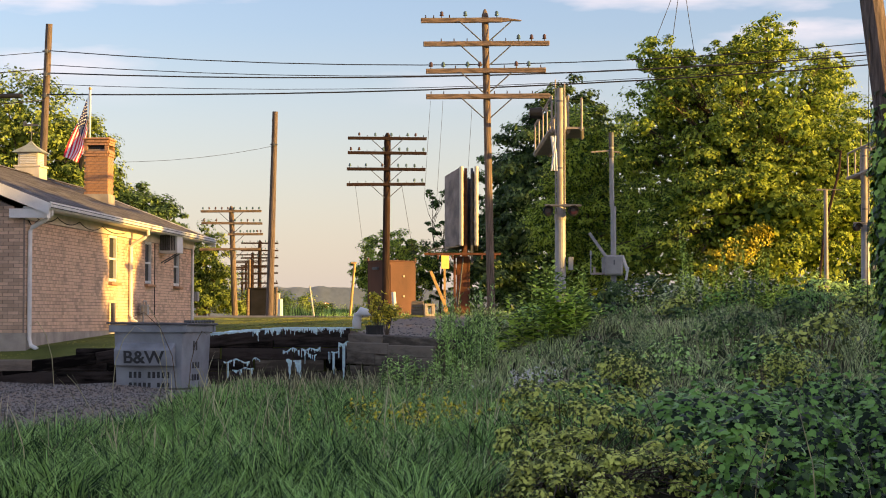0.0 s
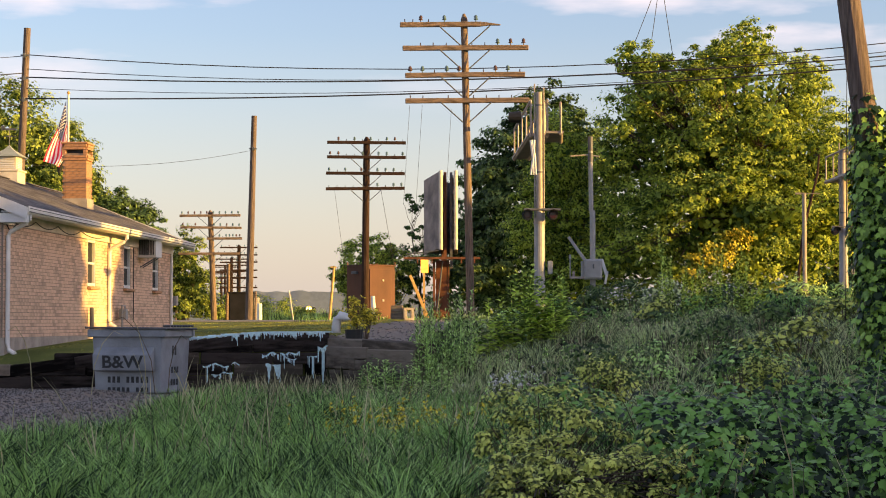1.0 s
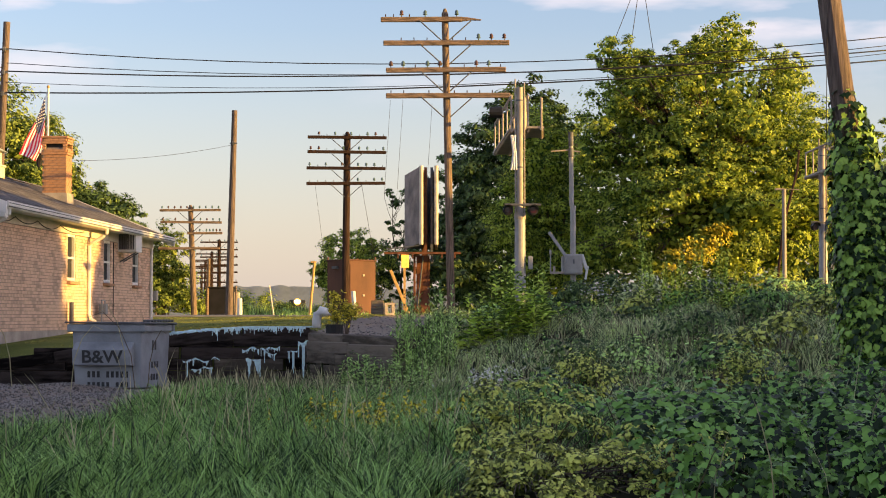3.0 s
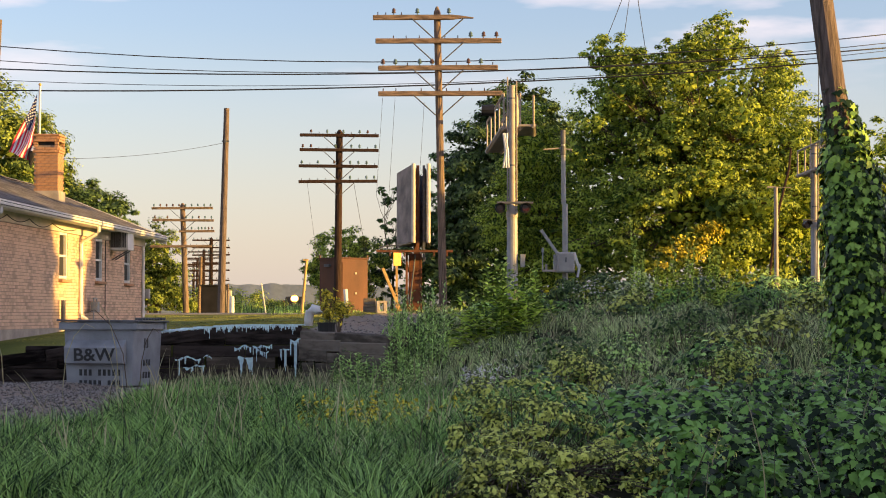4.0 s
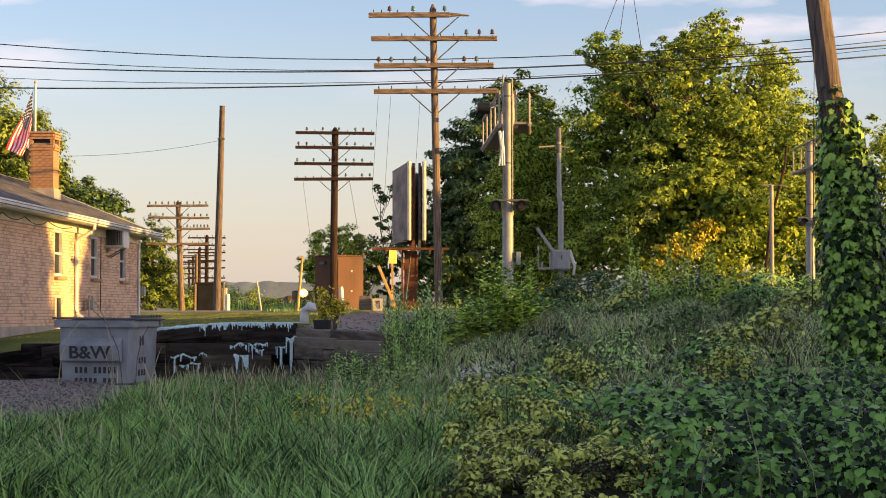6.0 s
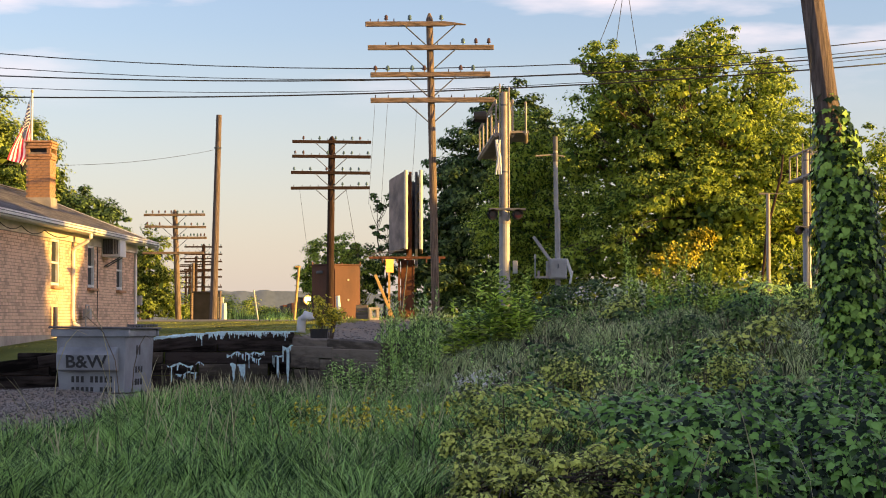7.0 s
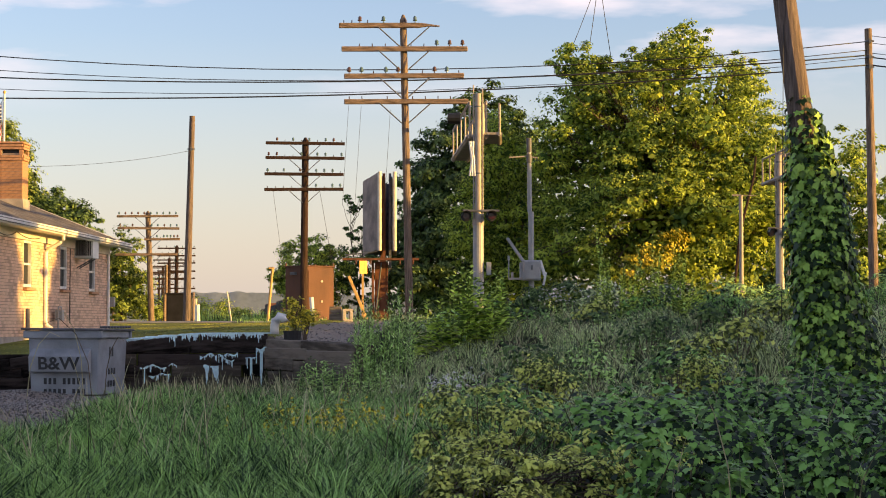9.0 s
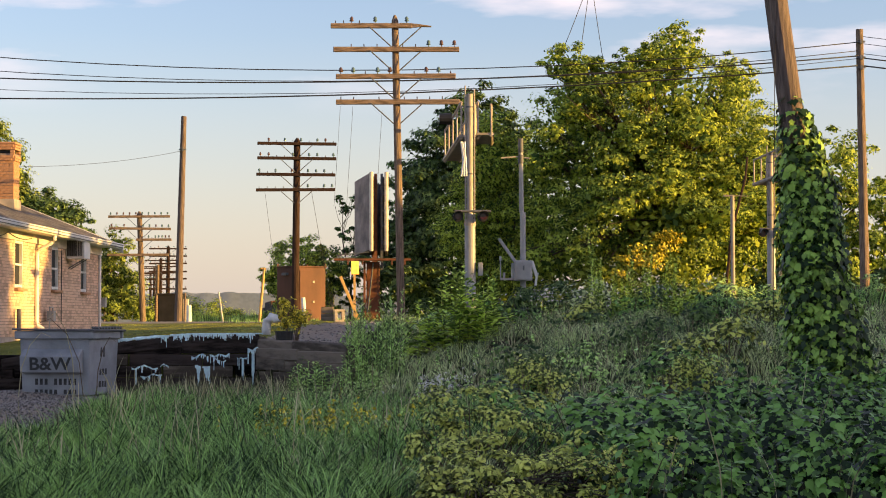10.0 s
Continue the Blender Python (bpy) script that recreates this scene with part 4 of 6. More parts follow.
pk = part("fork_pocket", pocket, GREY_STEEL, dump, "raised front panel with stencilled letters", bevel=0.012)


def lettering(text, m, size, parent, material):
    cu = bpy.data.curves.new("lettering", "FONT")
    cu.body, cu.size, cu.extrude, cu.align_x, cu.align_y = text, size, 0.002, "CENTER", "CENTER"
    cu.offset = 0.006
    tmp = bpy.data.objects.new("lettering", cu)
    me = bpy.data.meshes.new_from_object(tmp)
    bpy.data.objects.remove(tmp)
    me.materials.append(material)
    ob = part("lettering", me, None, parent)
    ob.matrix_basis = m
    return ob


lettering("B&W", pose(-0.02, -D / 2 - 0.150, 0.55, 94.4, 0, 0) @ Matrix.Diagonal((1.15, 1, 1, 1)), 0.28, pk, STENCIL)
for row, z in ((0, 0.27), (1, 0.11)):
    for k in range(9):
        if (row, k) in ((0, 3), (1, 5)):
            continue
        part("stencil_bar", Shape().box((-0.32 + k * 0.082, -D / 2 + 0.012 + 0.02 * (1 - z / H), z), (0.05, 0.01, 0.10 if row == 0 else 0.07)), STENCIL, body_d)
for z, h in ((0.76, 0.2), (0.42, 0.1), (0.22, 0.1)):
    for k in range(3 if h < 0.15 else 2):
        part("stencil_bar", Shape().box((W / 2 - 0.006 - 0.03 * (1 - z / H), -0.12 + k * 0.11, z), (0.01, 0.06, h)), STENCIL, body_d)

# ---- timber retaining wall ----
twall = thing("retaining_wall", pose(0, 0, 0), "stacked black railway-tie retaining wall with pale paint drips", "retaining wall", kind="structure")
rngw = random.Random(21)
tie_bits = {}


def timber(x0, x1, y0, y1, z, grey):
    ln = math.hypot(x1 - x0, y1 - y0) - 0.012
    key = (round(ln, 1), grey)
    if key not in tie_bits:
        tie_bits[key] = Shape().box((0, 0, 0), (ln, 0.21, 0.196)).mesh("timber", TIE_GREY if grey else TIE, bevel=0.014)
    o = part("timber", tie_bits[key], None, twall)
    o.matrix_basis = pose((x0 + x1) / 2, (y0 + y1) / 2 + rngw.uniform(-0.02, 0.02), z + rngw.uniform(-0.006, 0.006), rngw.uniform(-2, 2), rngw.uniform(-0.3, 0.3), math.degrees(math.atan2(y1 - y0, x1 - x0)) + rngw.uniform(-0.4, 0.4))


def wall_top(x):
    return 0.74 + 0.66 * float(smooth(-8.5, -2.4, np.float64(x)))


for k in range(6):
    z = 0.37 + k * 0.2
    x = -12.6 + 0.9 * (k % 3)
    while x < -1.7:
        x1 = min(x + (2.5 if k < 2 else 1.25), -1.6)
        if z + 0.04 <= wall_top(x1):
            timber(x, x1, float(wall_line(x)), float(wall_line(min(x1, -1.66))), z, rngw.random() < 0.12)
        x = x1
    a, c = Vector((-1.62, 31.05)), Vector((-0.05, 28.1))
    t = 0.0
    while t < 0.98:
        t1 = min(1, t + (0.36 if k % 2 else 0.5))
        p, q = a.lerp(c, t), a.lerp(c, t1)
        if k < 5:
            timber(p.x, q.x, p.y, q.y, z - 0.06 - 0.06 * t1, k > 0)
        t = t1
x = -12.4
while x < -1.7:
    x1 = min(x + 1.6, -1.62)
    cap = part("timber", Shape().box((0, 0, 0), (math.hypot(x1 - x, wall_top(x1) - wall_top(x)) - 0.008, 0.22, 0.2)), TIE, twall, bevel=0.014)
    cap.matrix_basis = pose((x + x1) / 2, float(wall_line((x + x1) / 2)), (wall_top(x) + wall_top(x1)) / 2 - 0.085, 0, -math.degrees(math.atan2(wall_top(x1) - wall_top(x), x1 - x)), 3.4)
    x = x1
for p, q in (((-1.60, 31.05), (-0.95, 29.85)), ((-0.94, 29.83), (-0.02, 28.12))):
    ln = math.hypot(q[0] - p[0], q[1] - p[1])
    cap = part("timber", Shape().box((0, 0, 0), (ln, 0.36, 0.16)), TIE_GREY, twall, "weathered pale cap timber", bevel=0.014)
    cap.matrix_basis = pose((p[0] + q[0]) / 2 + 0.08, (p[1] + q[1]) / 2 + 0.05, 1.225 - 0.03 * (p[0] > -1), 0, 1.6, math.degrees(math.atan2(q[1] - p[1], q[0] - p[0])))
for k, (x, z) in enumerate([(-4.3, 0.6)]):
    part("post", Shape().box((x, float(wall_line(min(x, -1.7))) - 0.16 if x < 0 else 26.95, z), (0.2, 0.14, 1.1)), TIE, twall, bevel=0.012)
# pale paint run over the top and down the face
drip = Shape()


def face_y(x):
    return float(wall_line(min(x, -1.66))) - 0.122


def curtain(x0, x1, top, edge, reach, seed, share, wide=17.0, lift=0.08):
    """Paint that ran from an edge: a ragged band, with streams of uneven length below it."""
    n = int((x1 - x0) / 0.01)
    for k in range(n):
        x = x0 + (k + 0.5) * 0.01
        a, b = noise.noise((x * 11, seed, 0)), noise.noise((x * 55, seed + 3, 0))
        fall = max(0.0, edge * (0.5 + 1.5 * a + 1.1 * b))
        stream = noise.noise((x * wide, seed + 9, 0)) + 0.25 * b
        if stream > 0.35 - 0.6 * share:
            fall += reach * max(0.1, 0.35 + 1.3 * noise.noise((x * 5.5, seed + 5, 0)) + 0.9 * (stream - 0.2))
        if fall < 0.008:
            continue
        z, y = top(x) + lift * (noise.noise((x * 6, seed + 2, 0)) + 0.6 * a), face_y(x) - 0.013 - 0.003 * b
        drip.add([(x - 0.0055, y, z), (x + 0.0055, y, z), (x + 0.0055, y, z - fall), (x - 0.0055, y, z - fall * (0.97 + 0.05 * a))], [(0, 1, 2, 3)])


curtain(-5.4, -3.2, lambda x: wall_top(x) + 0.015, 0.03, 0.04, 1.0, -0.2, lift=0.01)
curtain(-3.3, -1.68, lambda x: wall_top(x) + 0.018, 0.10, 0.05, 2.0, -0.4, lift=0.01)
curtain(-3.80, -3.16, lambda x: 0.86, 0.05, 0.42, 3.0, 0.35)
curtain(-3.72, -3.28, lambda x: 0.72, 0.04, 0.16, 4.0, 0.4)
curtain(-2.78, -2.12, lambda x: 1.06, 0.06, 0.10, 5.0, 0.4)
curtain(-2.72, -2.46, lambda x: 0.86, 0.06, 0.42, 6.0, 0.7, 16.0)
curtain(-2.40, -2.18, lambda x: 0.98, 0.04, 0.5, 7.0, 0.6, 18.0)
curtain(-2.0, -1.80, lambda x: 1.0, 0.03, 0.36, 8.0, 0.5, 24.0)
curtain(-1.82, -1.62, lambda x: 1.18, 0.08, 0.7, 9.0, 0.5, 20.0)
for k in range(110):
    x = -1.7 - abs(rngw.gauss(0, 0.9)) if k % 3 else rngw.uniform(-5.2, -1.7)
    drip.box((x, float(wall_line(x)) + rngw.uniform(-0.03, 0.10), wall_top(x) + 0.022), (rngw.uniform(0.1, 0.4), rngw.uniform(0.08, 0.18), 0.02), rngw.uniform(-8, 8))
part("paint_drips", drip, PAINT_DRIP, twall, "pale blue paint spilled over the timbers")

# white gooseneck vent, black tub and potted shrub at the wall's corner
vent = thing("vent_pipe", pose(-1.52, 31.35, 1.40), "bent white plastic vent pipe at the corner of the timber wall", "pipe")
part("pipe", Shape().path([(0, 0, 0), (0, 0, 0.12), (0.02, -0.02, 0.24), (0.09, -0.05, 0.31), (0.16, -0.08, 0.29), (0.18, -0.09, 0.22)], [0.08, 0.08, 0.08, 0.08, 0.078, 0.085], 14), WHITE, vent, smooth=True)
tub = thing("tub", pose(-1.18, 30.75, 1.24), "black rubber tub on the edge of the gravel", "tub")
part("tub_body", Shape().path([(0, 0, 0), (0, 0, 0.08), (0, 0, 0.2), (0, 0, 0.22)], [0.13, 0.15, 0.155, 0.13], 12), BLACK, tub)
part("tub_rim", Shape().path([(0, 0, 0.2), (0, 0, 0.225)], [0.165, 0.165], 12), BLACK, tub)

# ---- brown hut, sign, posts and blocks beyond ----
hut = thing("equipment_hut", pose(-2.55, 79.3, 1.6, 0, 0, 36.9), "rust-brown steel equipment hut beside the dark telegraph pole", "hut")
part("body", Shape().box((0.83, 0.73, 1.25), (1.66, 1.45, 2.5)), RUST, hut, bevel=0.02)
part("roof", Shape().box((0.83, 0.73, 2.53), (1.74, 1.53, 0.06)), RUST, hut, bevel=0.01)
for a, c in ((0.02, 0.02), (1.64, 0.02), (0.02, 1.43), (1.64, 1.43)):
    part("lifting_lug", Shape().box((a, c, 2.61), (0.06, 0.06, 0.14)), RUST, hut)
door = part("door", Shape().box((0.83, -0.012, 1.25), (1.2, 0.03, 2.2)), RUST, hut, "flat steel door", bevel=0.006)
for z in (0.15, 0.95, 1.85):
    part("hinge", Shape().box((0.95, -0.04, z), (0.09, 0.05, 0.09)), GALV, door)
part("vent_hood", Shape().box((-0.05, 0.75, 2.2), (0.12, 0.4, 0.12)), DARK_STEEL, hut, bevel=0.01)

cabd = thing("signal_cabinet", pose(-8.62, 85, 1.5), "dark steel signal cabinet at the roadside", "cabinet")
part("body", Shape().box((0, 0, 0.72), (1.15, 0.9, 1.44)), DARK_BOX, cabd, bevel=0.02)
part("roof", Shape().box((0, 0, 1.48), (1.25, 1.0, 0.08)), DARK_BOX, cabd, bevel=0.01)
part("door", Shape().box((-0.12, -0.46, 0.75), (0.8, 0.03, 1.2)), DARK_BOX, cabd)
part("side_box", Shape().box((0.7, 0, 0.75), (0.22, 0.4, 1.0)), CREAM, cabd, "pale side box")


def marker(name, x, y, z0, z1, r, material, label, lean=0.0, cap=False, cat="post"):
    o = thing(name, pose(x, y, z0), label, cat)
    part("post", Shape().path([(0, 0, -0.2), (0, 0, 0), (lean, 0, z1 - z0)], [r, r, r * 0.9], 10), material, o)
    if cap:
        part("cap", Shape().box((lean - 0.03, 0, z1 - z0), (0.2, 0.08, 0.05)), material, o)
    return o


marker("marker_post", -3.46, 66, 1.55, 3.62, 0.055, YELLOW_POST, "leaning yellow marker post by the road", 0.18, True)
marker("marker_post", -6.77, 74, 1.55, 2.36, 0.11, WHITE, "short white plastic marker post")
marker("marker_post", -1.80, 67, 1.6, 2.56, 0.09, WHITE, "white plastic marker post leaning by the hut", -0.07)
marker("marker_post", -5.75, 80, 1.3, 3.0, 0.035, CREAM, "thin leaning pale stake in the bushes", -0.25)
for x, y, z1, r in ((-10.05, 92, 4.6, 0.09), (-13.3, 96, 3.2, 0.07), (-12.9, 98, 2.9, 0.06), (-9.9, 90, 3.1, 0.08), (-7.15, 76, 2.9, 0.05)):
    marker("fence_post", x, y, 1.2, z1, r, WOOD_ARM, "sunlit wooden post beside the road", 0.03)
sign = thing("road_sign", pose(0.07, 75, 1.6), "blank yellow warning sign on a steel post", "sign")
part("post", Shape().box((0, 0, 1.0), (0.09, 0.06, 2.1)), YELLOW_POST, sign)
part("board", Shape().box((0.02, -0.06, 2.33), (0.42, 0.02, 0.56), 38), YELLOW, sign, bevel=0.006)
plank = thing("plank", pose(0.27, 73, 1.6), "sunlit plank leaning on the sign post", "plank")
part("board", Shape().box((-0.38, 0, 0.95), (0.12, 0.05, 2.08), 0, 0, -22.5), YELLOW_POST, plank, bevel=0.008)
for k, (x, y, dark) in enumerate(((-0.86, 60.2, True), (-0.46, 60, False))):
    blk = thing("concrete_block", pose(x, y, height(x, y) - 0.02, 0, 0, 8 if k else -5), "hollow concrete block standing on the gravel" if k else "dark timber offcut block on the gravel", "block")
    if dark:
        part("block", Shape().box((0, 0, 0.12), (0.42, 0.25, 0.24)).box((0, 0, 0.36), (0.4, 0.25, 0.22)), TIE_GREY, blk, bevel=0.012)
    else:
        q = Shape()
        q.box((0, 0, 0.05), (0.32, 0.2, 0.08)).box((0, 0, 0.40), (0.36, 0.2, 0.08)).box((-0.12, 0, 0.225), (0.1, 0.2, 0.27)).box((0.12, 0, 0.225), (0.1, 0.2, 0.27))
        part("block", q, BLOCK, blk, bevel=0.01)

# ---- billboard ----
board = thing("billboard", pose(0, 0, 0), "old double-sided billboard on a rusty post with a catwalk", "billboard")
for k, (x0, x1) in enumerate(((1.12, 0.20), (2.05, 2.22))):
    ang = math.degrees(math.atan2(117 - 110, x1 - x0))
    pan = part("panel", Shape().slab([(x0, 110, 6.15), (x1, 117, 6.0), (x1, 117, 10.9), (x0, 110, 10.9)], (-0.09, 0, 0), (0.09, 0, 0)), PANEL, board, "faded blank poster panel")
    part("edge_trim", Shape().tube((x0 + 0.02, 109.9, 6.05), (x0 + 0.02, 109.9, 10.95), 0.125, 0.125, 12), CREAM, pan, "pale rounded edge trim")
    for j in range(5):
        part("stringer", Shape().box(((x0 + x1) / 2 + (0.17 if k == 0 else -0.17), 113.5, 6.6 + j * 1.0), (0.10, 7.0, 0.12), ang - 90), DARK_STEEL, pan)
part("end_panel", Shape().box((1.28, 116.9, 8.4), (1.9, 0.08, 4.7)), DARK_STEEL, board, "dark steel sheet closing the frame")
for j in range(4):
    y = 110.6 + j * 2.0
    part("upright", Shape().box((1.42 - 0.03 * j, y, 7.9), (0.18, 0.2, 6.0)), RUST_RED, board)
    part("upright", Shape().box((1.80 + 0.03 * j, y, 7.9), (0.16, 0.2, 6.0)), DARK_STEEL, board)
for k in range(3):
    part("catwalk_plank", Shape().box((1.2, 109.2 + k * 0.32, 5.5), (4.7, 0.28, 0.13)), RUST_RED, board)
part("catwalk_rail", Shape().tube((-1.0, 109.0, 5.75), (1.0, 109.0, 5.95), 0.03).tube((-1.1, 109, 5.55), (-0.4, 109, 5.9), 0.03), DARK_STEEL, board)
for x in (-0.3, 0.6, 2.4, 3.2):
    part("bracket", Shape().box((x, 109.6, 5.32), (0.08, 1.2, 0.28)), RUST_RED, board)
col = part("column", Shape().box((0.72, 110, 3.4), (0.14, 0.3, 4.0)).box((1.62, 110.4, 3.4), (0.10, 0.3, 4.0)).box((1.2, 110.3, 3.4), (0.72, 0.06, 4.0)), RUST_RED, board, "rusty steel column", bevel=0.01)
part("strut", Shape().tube((0.9, 109.6, 2.2), (1.25, 109.6, 5.3), 0.05), DARK_STEEL, board)


# ---- railway crossing signals ----
def flasher(parent, x, y, z, lit):
    f = part("flasher", Shape().path([(x, y + 0.16, z), (x, y + 0.05, z), (x, y, z)], [0.06, 0.10, 0.10], 14).path([(x, y + 0.02, z), (x, y + 0.035, z)], [0.115, 0.115], 20), BLACK, parent, "black round flasher with a hood")
    part("lens", Shape().path([(x, y - 0.01, z), (x, y - 0.02, z)], [0.075, 0.07], 14), RED_LAMP, f)
    hood = Shape()
    n = 9
    v = [(x + 0.105 * math.cos(a), y + yy, z + 0.105 * math.sin(a)) for yy in (0, -0.26) for a in [math.pi * k / (n - 1) for k in range(n)]]
    hood.add(v, [(k, k + 1, n + k + 1, n + k) for k in range(n - 1)])
    part("hood", hood, BLACK, f)


def cantilever(x, y, z0, z1, low_top, turn, label, cages, flash_z):
    root = thing("crossing_signal", pose(x, y, z0), label, "signal", "crossing signals")
    h = z1 - z0
    part("mast", Shape().path([(0, 0, 0), (0, 0, h)], [0.075, 0.072], 16), GALV, root, smooth=False)
    for s in (-1, 1):
        part("conduit", Shape().tube((s * 0.098, -0.02, 0.2), (s * 0.098, -0.02, h + (0.18 if s < 0 else 0.1)), 0.016, 0.016, 8), GALV, root)
    for k in range(9):
        part("band", Shape().path([(0, 0, h - 0.3 - k * 0.36), (0, 0, h - 0.265 - k * 0.36)], [0.079, 0.079], 16), DARK_STEEL if k in (0, 4) else GALV, root)
    part("sleeve", Shape().path([(0, 0, -0.2), (0, 0, low_top)], [0.122, 0.115], 16), BOX_GREY, root, "grey painted lower sleeve", bevel=0.0)
    part("collar", Shape().path([(0, 0, low_top - 0.02), (0, 0, low_top + 0.12)], [0.128, 0.12], 16), GALV, root)
    part("junction_box", Shape().box((0.22, -0.05, 1.0), (0.10, 0.12, 0.28)), BOX_GREY, root, bevel=0.008)
    part("flasher_arm", Shape().tube((-0.33, -0.05, flash_z + 0.12), (0.45, -0.05, flash_z + 0.12), 0.03), DARK_STEEL, root)
    flasher(root, -0.27, -0.2, flash_z, True)
    flasher(root, 0.27, -0.2, flash_z, True)
    # walkway cages reaching out over the road
    for (lx, ly), (rx, ry), cz, tall in cages:
        cz -= z0
        deck = part("walkway", Shape().slab([(lx - 0.06, ly, cz), (rx - 0.06, ry, cz), (rx + 0.42, ry, cz), (lx + 0.42, ly, cz)], (0, 0, 0), (0, 0, 0.05)), GALV, root, "galvanised walkway cage")
        for off in (0, 0.36):
            for zz in (0.0, tall):
                part("rail", Shape().tube((lx + off, ly, cz + zz), (rx + off, ry, cz + zz), 0.028 if zz else 0.04, None, 8), GALV, deck)
            for k in range(5):
                t = k / 4
                part("baluster", Shape().tube((lx + off + (rx - lx) * t, ly + (ry - ly) * t, cz), (lx + off + (rx - lx) * t, ly + (ry - ly) * t, cz + tall), 0.022, None, 6), GALV, deck)
    return root


sig = cantilever(2.51, 38, 1.75, 6.52, 1.95, 0, "galvanised crossing-signal mast with a walkway cage and flashers", [((-0.22, 6.0), (-0.16, 0.3), 5.62, 0.76), ((0.28, 2.2), (0.12, 0.2), 5.66, 0.66)], 2.12)
for k, (a, c) in enumerate(((-0.24, -0.18), (-0.16, -0.24), (-0.22, -0.13))):
    part("strap", Shape().path([(a, -0.9, 3.65), ((a + c) / 2 + 0.02, -0.9, 3.3), (c, -0.9, 2.92)], [0.022, 0.03, 0.018], 6), WHITE, sig, "hanging white strap")
part("blue_lamp", Shape().path([(-0.75, -2.0, 4.0), (-0.5, -2.0, 4.0)], [0.10, 0.13], 12), BLACK, sig)
cantilever(11.42, 48, 2.0, 6.25, 2.0, 0, "sunlit crossing-signal mast with a stepped cage and red flashers", [((0.0, 2.0), (-0.1, -2.0), 5.5, 0.72)], 2.03)

gate = thing("gate_mechanism", pose(3.84, 40, 1.9), "grey crossing-gate mechanism box on a pale mast", "crossing gate")
part("mast", Shape().path([(0, 0, -0.2), (0, 0, 2.2), (-0.03, 0, 2.2), (-0.04, 0, 3.8)], [0.065, 0.065, 0.055, 0.05], 12), BOX_GREY, gate)
part("mast_cap", Shape().path([(-0.04, 0, 3.3), (-0.04, 0, 3.5)], [0.062, 0.062], 12), DARK_STEEL, gate)
part("mast_top", Shape().path([(-0.04, 0, 3.55), (-0.04, 0, 3.87)], [0.06, 0.058], 12), DARK_STEEL, gate)
part("side_arm", Shape().tube((-0.5, -0.1, 3.42), (-0.08, 0, 3.46), 0.018).tube((0.0, 0, 3.44), (0.16, 0, 3.42), 0.018), GALV, gate)
gb = part("box", Shape().box((-0.01, -0.12, 0.87), (0.40, 0.26, 0.46)), BOX_GREY, gate, bevel=0.02)
part("box_door", Shape().box((-0.01, -0.255, 0.87), (0.34, 0.02, 0.40)), BOX_GREY, gb, bevel=0.01)
part("hasp", Shape().box((-0.01, -0.275, 0.93), (0.03, 0.02, 0.10)), DARK_STEEL, gb)
part("counterweight_arm", Shape().box((-0.36, -0.12, 1.32), (0.07, 0.06, 0.68), 0, 0, -35).box((-0.24, -0.12, 0.85), (0.07, 0.08, 0.4), 0, 0, 0), BOX_GREY, gate, bevel=0.008)
part("gate_bracket", Shape().box((0.24, -0.12, 0.92), (0.07, 0.08, 0.36), 0, 0, -18).box((0.29, -0.12, 0.68), (0.05, 0.08, 0.3), 0, 0, 10), WHITE, gate, "white gate-arm bracket", bevel=0.008)
part("foot", Shape().path([(0, 0, 0.2), (0, 0, 0.45)], [0.085, 0.085], 12), GALV, gate)
part("shelf", Shape().box((-0.36, -0.12, 0.68), (0.32, 0.10, 0.05)).box((-0.44, -0.12, 0.76), (0.05, 0.06, 0.14)), GALV, gate, "small steel shelf beside the box", bevel=0.006)
part("lamp_stem", Shape().tube((-0.52, -0.12, 0.66), (-0.52, -0.12, 1.12), 0.014, 0.014, 6).path([(-0.52, -0.12, 1.10), (-0.52, -0.12, 1.2)], [0.03, 0.022], 8), BOX_GREY, gate)
part("cable_loop", Shape().path([(0.18, -0.1, 0.72), (0.26, -0.1, 0.56), (0.2, -0.08, 0.44), (0.08, -0.06, 0.4)], [0.012] * 4, 6), BLACK, gate)

mast2 = thing("signal_mast", pose(10.79, 50, 1.9), "slim sunlit steel mast with a short crossarm", "mast")
part("mast", Shape().path([(0, 0, -0.2), (0, 0, 3.3)], [0.062, 0.058], 12), GALV, mast2)
part("crossarm", Shape().box((-0.12, 0, 3.3), (0.26, 0.06, 0.05)).tube((0.05, 0, 3.3), (0.44, 0, 3.29), 0.012), GALV, mast2)
part("foot", Shape().path([(0, 0, 0.3), (0, 0, 0.75)], [0.09, 0.075], 12), GALV, mast2)
stick = thing("old_pole", pose(11.0, 52, 1.9), "thin crooked wooden pole leaning among the trees", "pole")
part("pole", Shape().path([(-0.1, 0, -0.2), (0.2, 0, 2.4), (0.62, 0, 4.0), (0.68, 0, 4.6)], [0.045, 0.04, 0.035, 0.03], 8), WOOD_DARK, stick)

# thin wires coming down behind the tall maple
for x1, z1 in ((10.9, 15.2), (12.1, 14.4), (13.8, 15.0)):
    cable([(13.0, 96, 20.5), (x1, 96, z1)], 0.018, "thin wire sloping down behind the tall maple", sag=0.15)
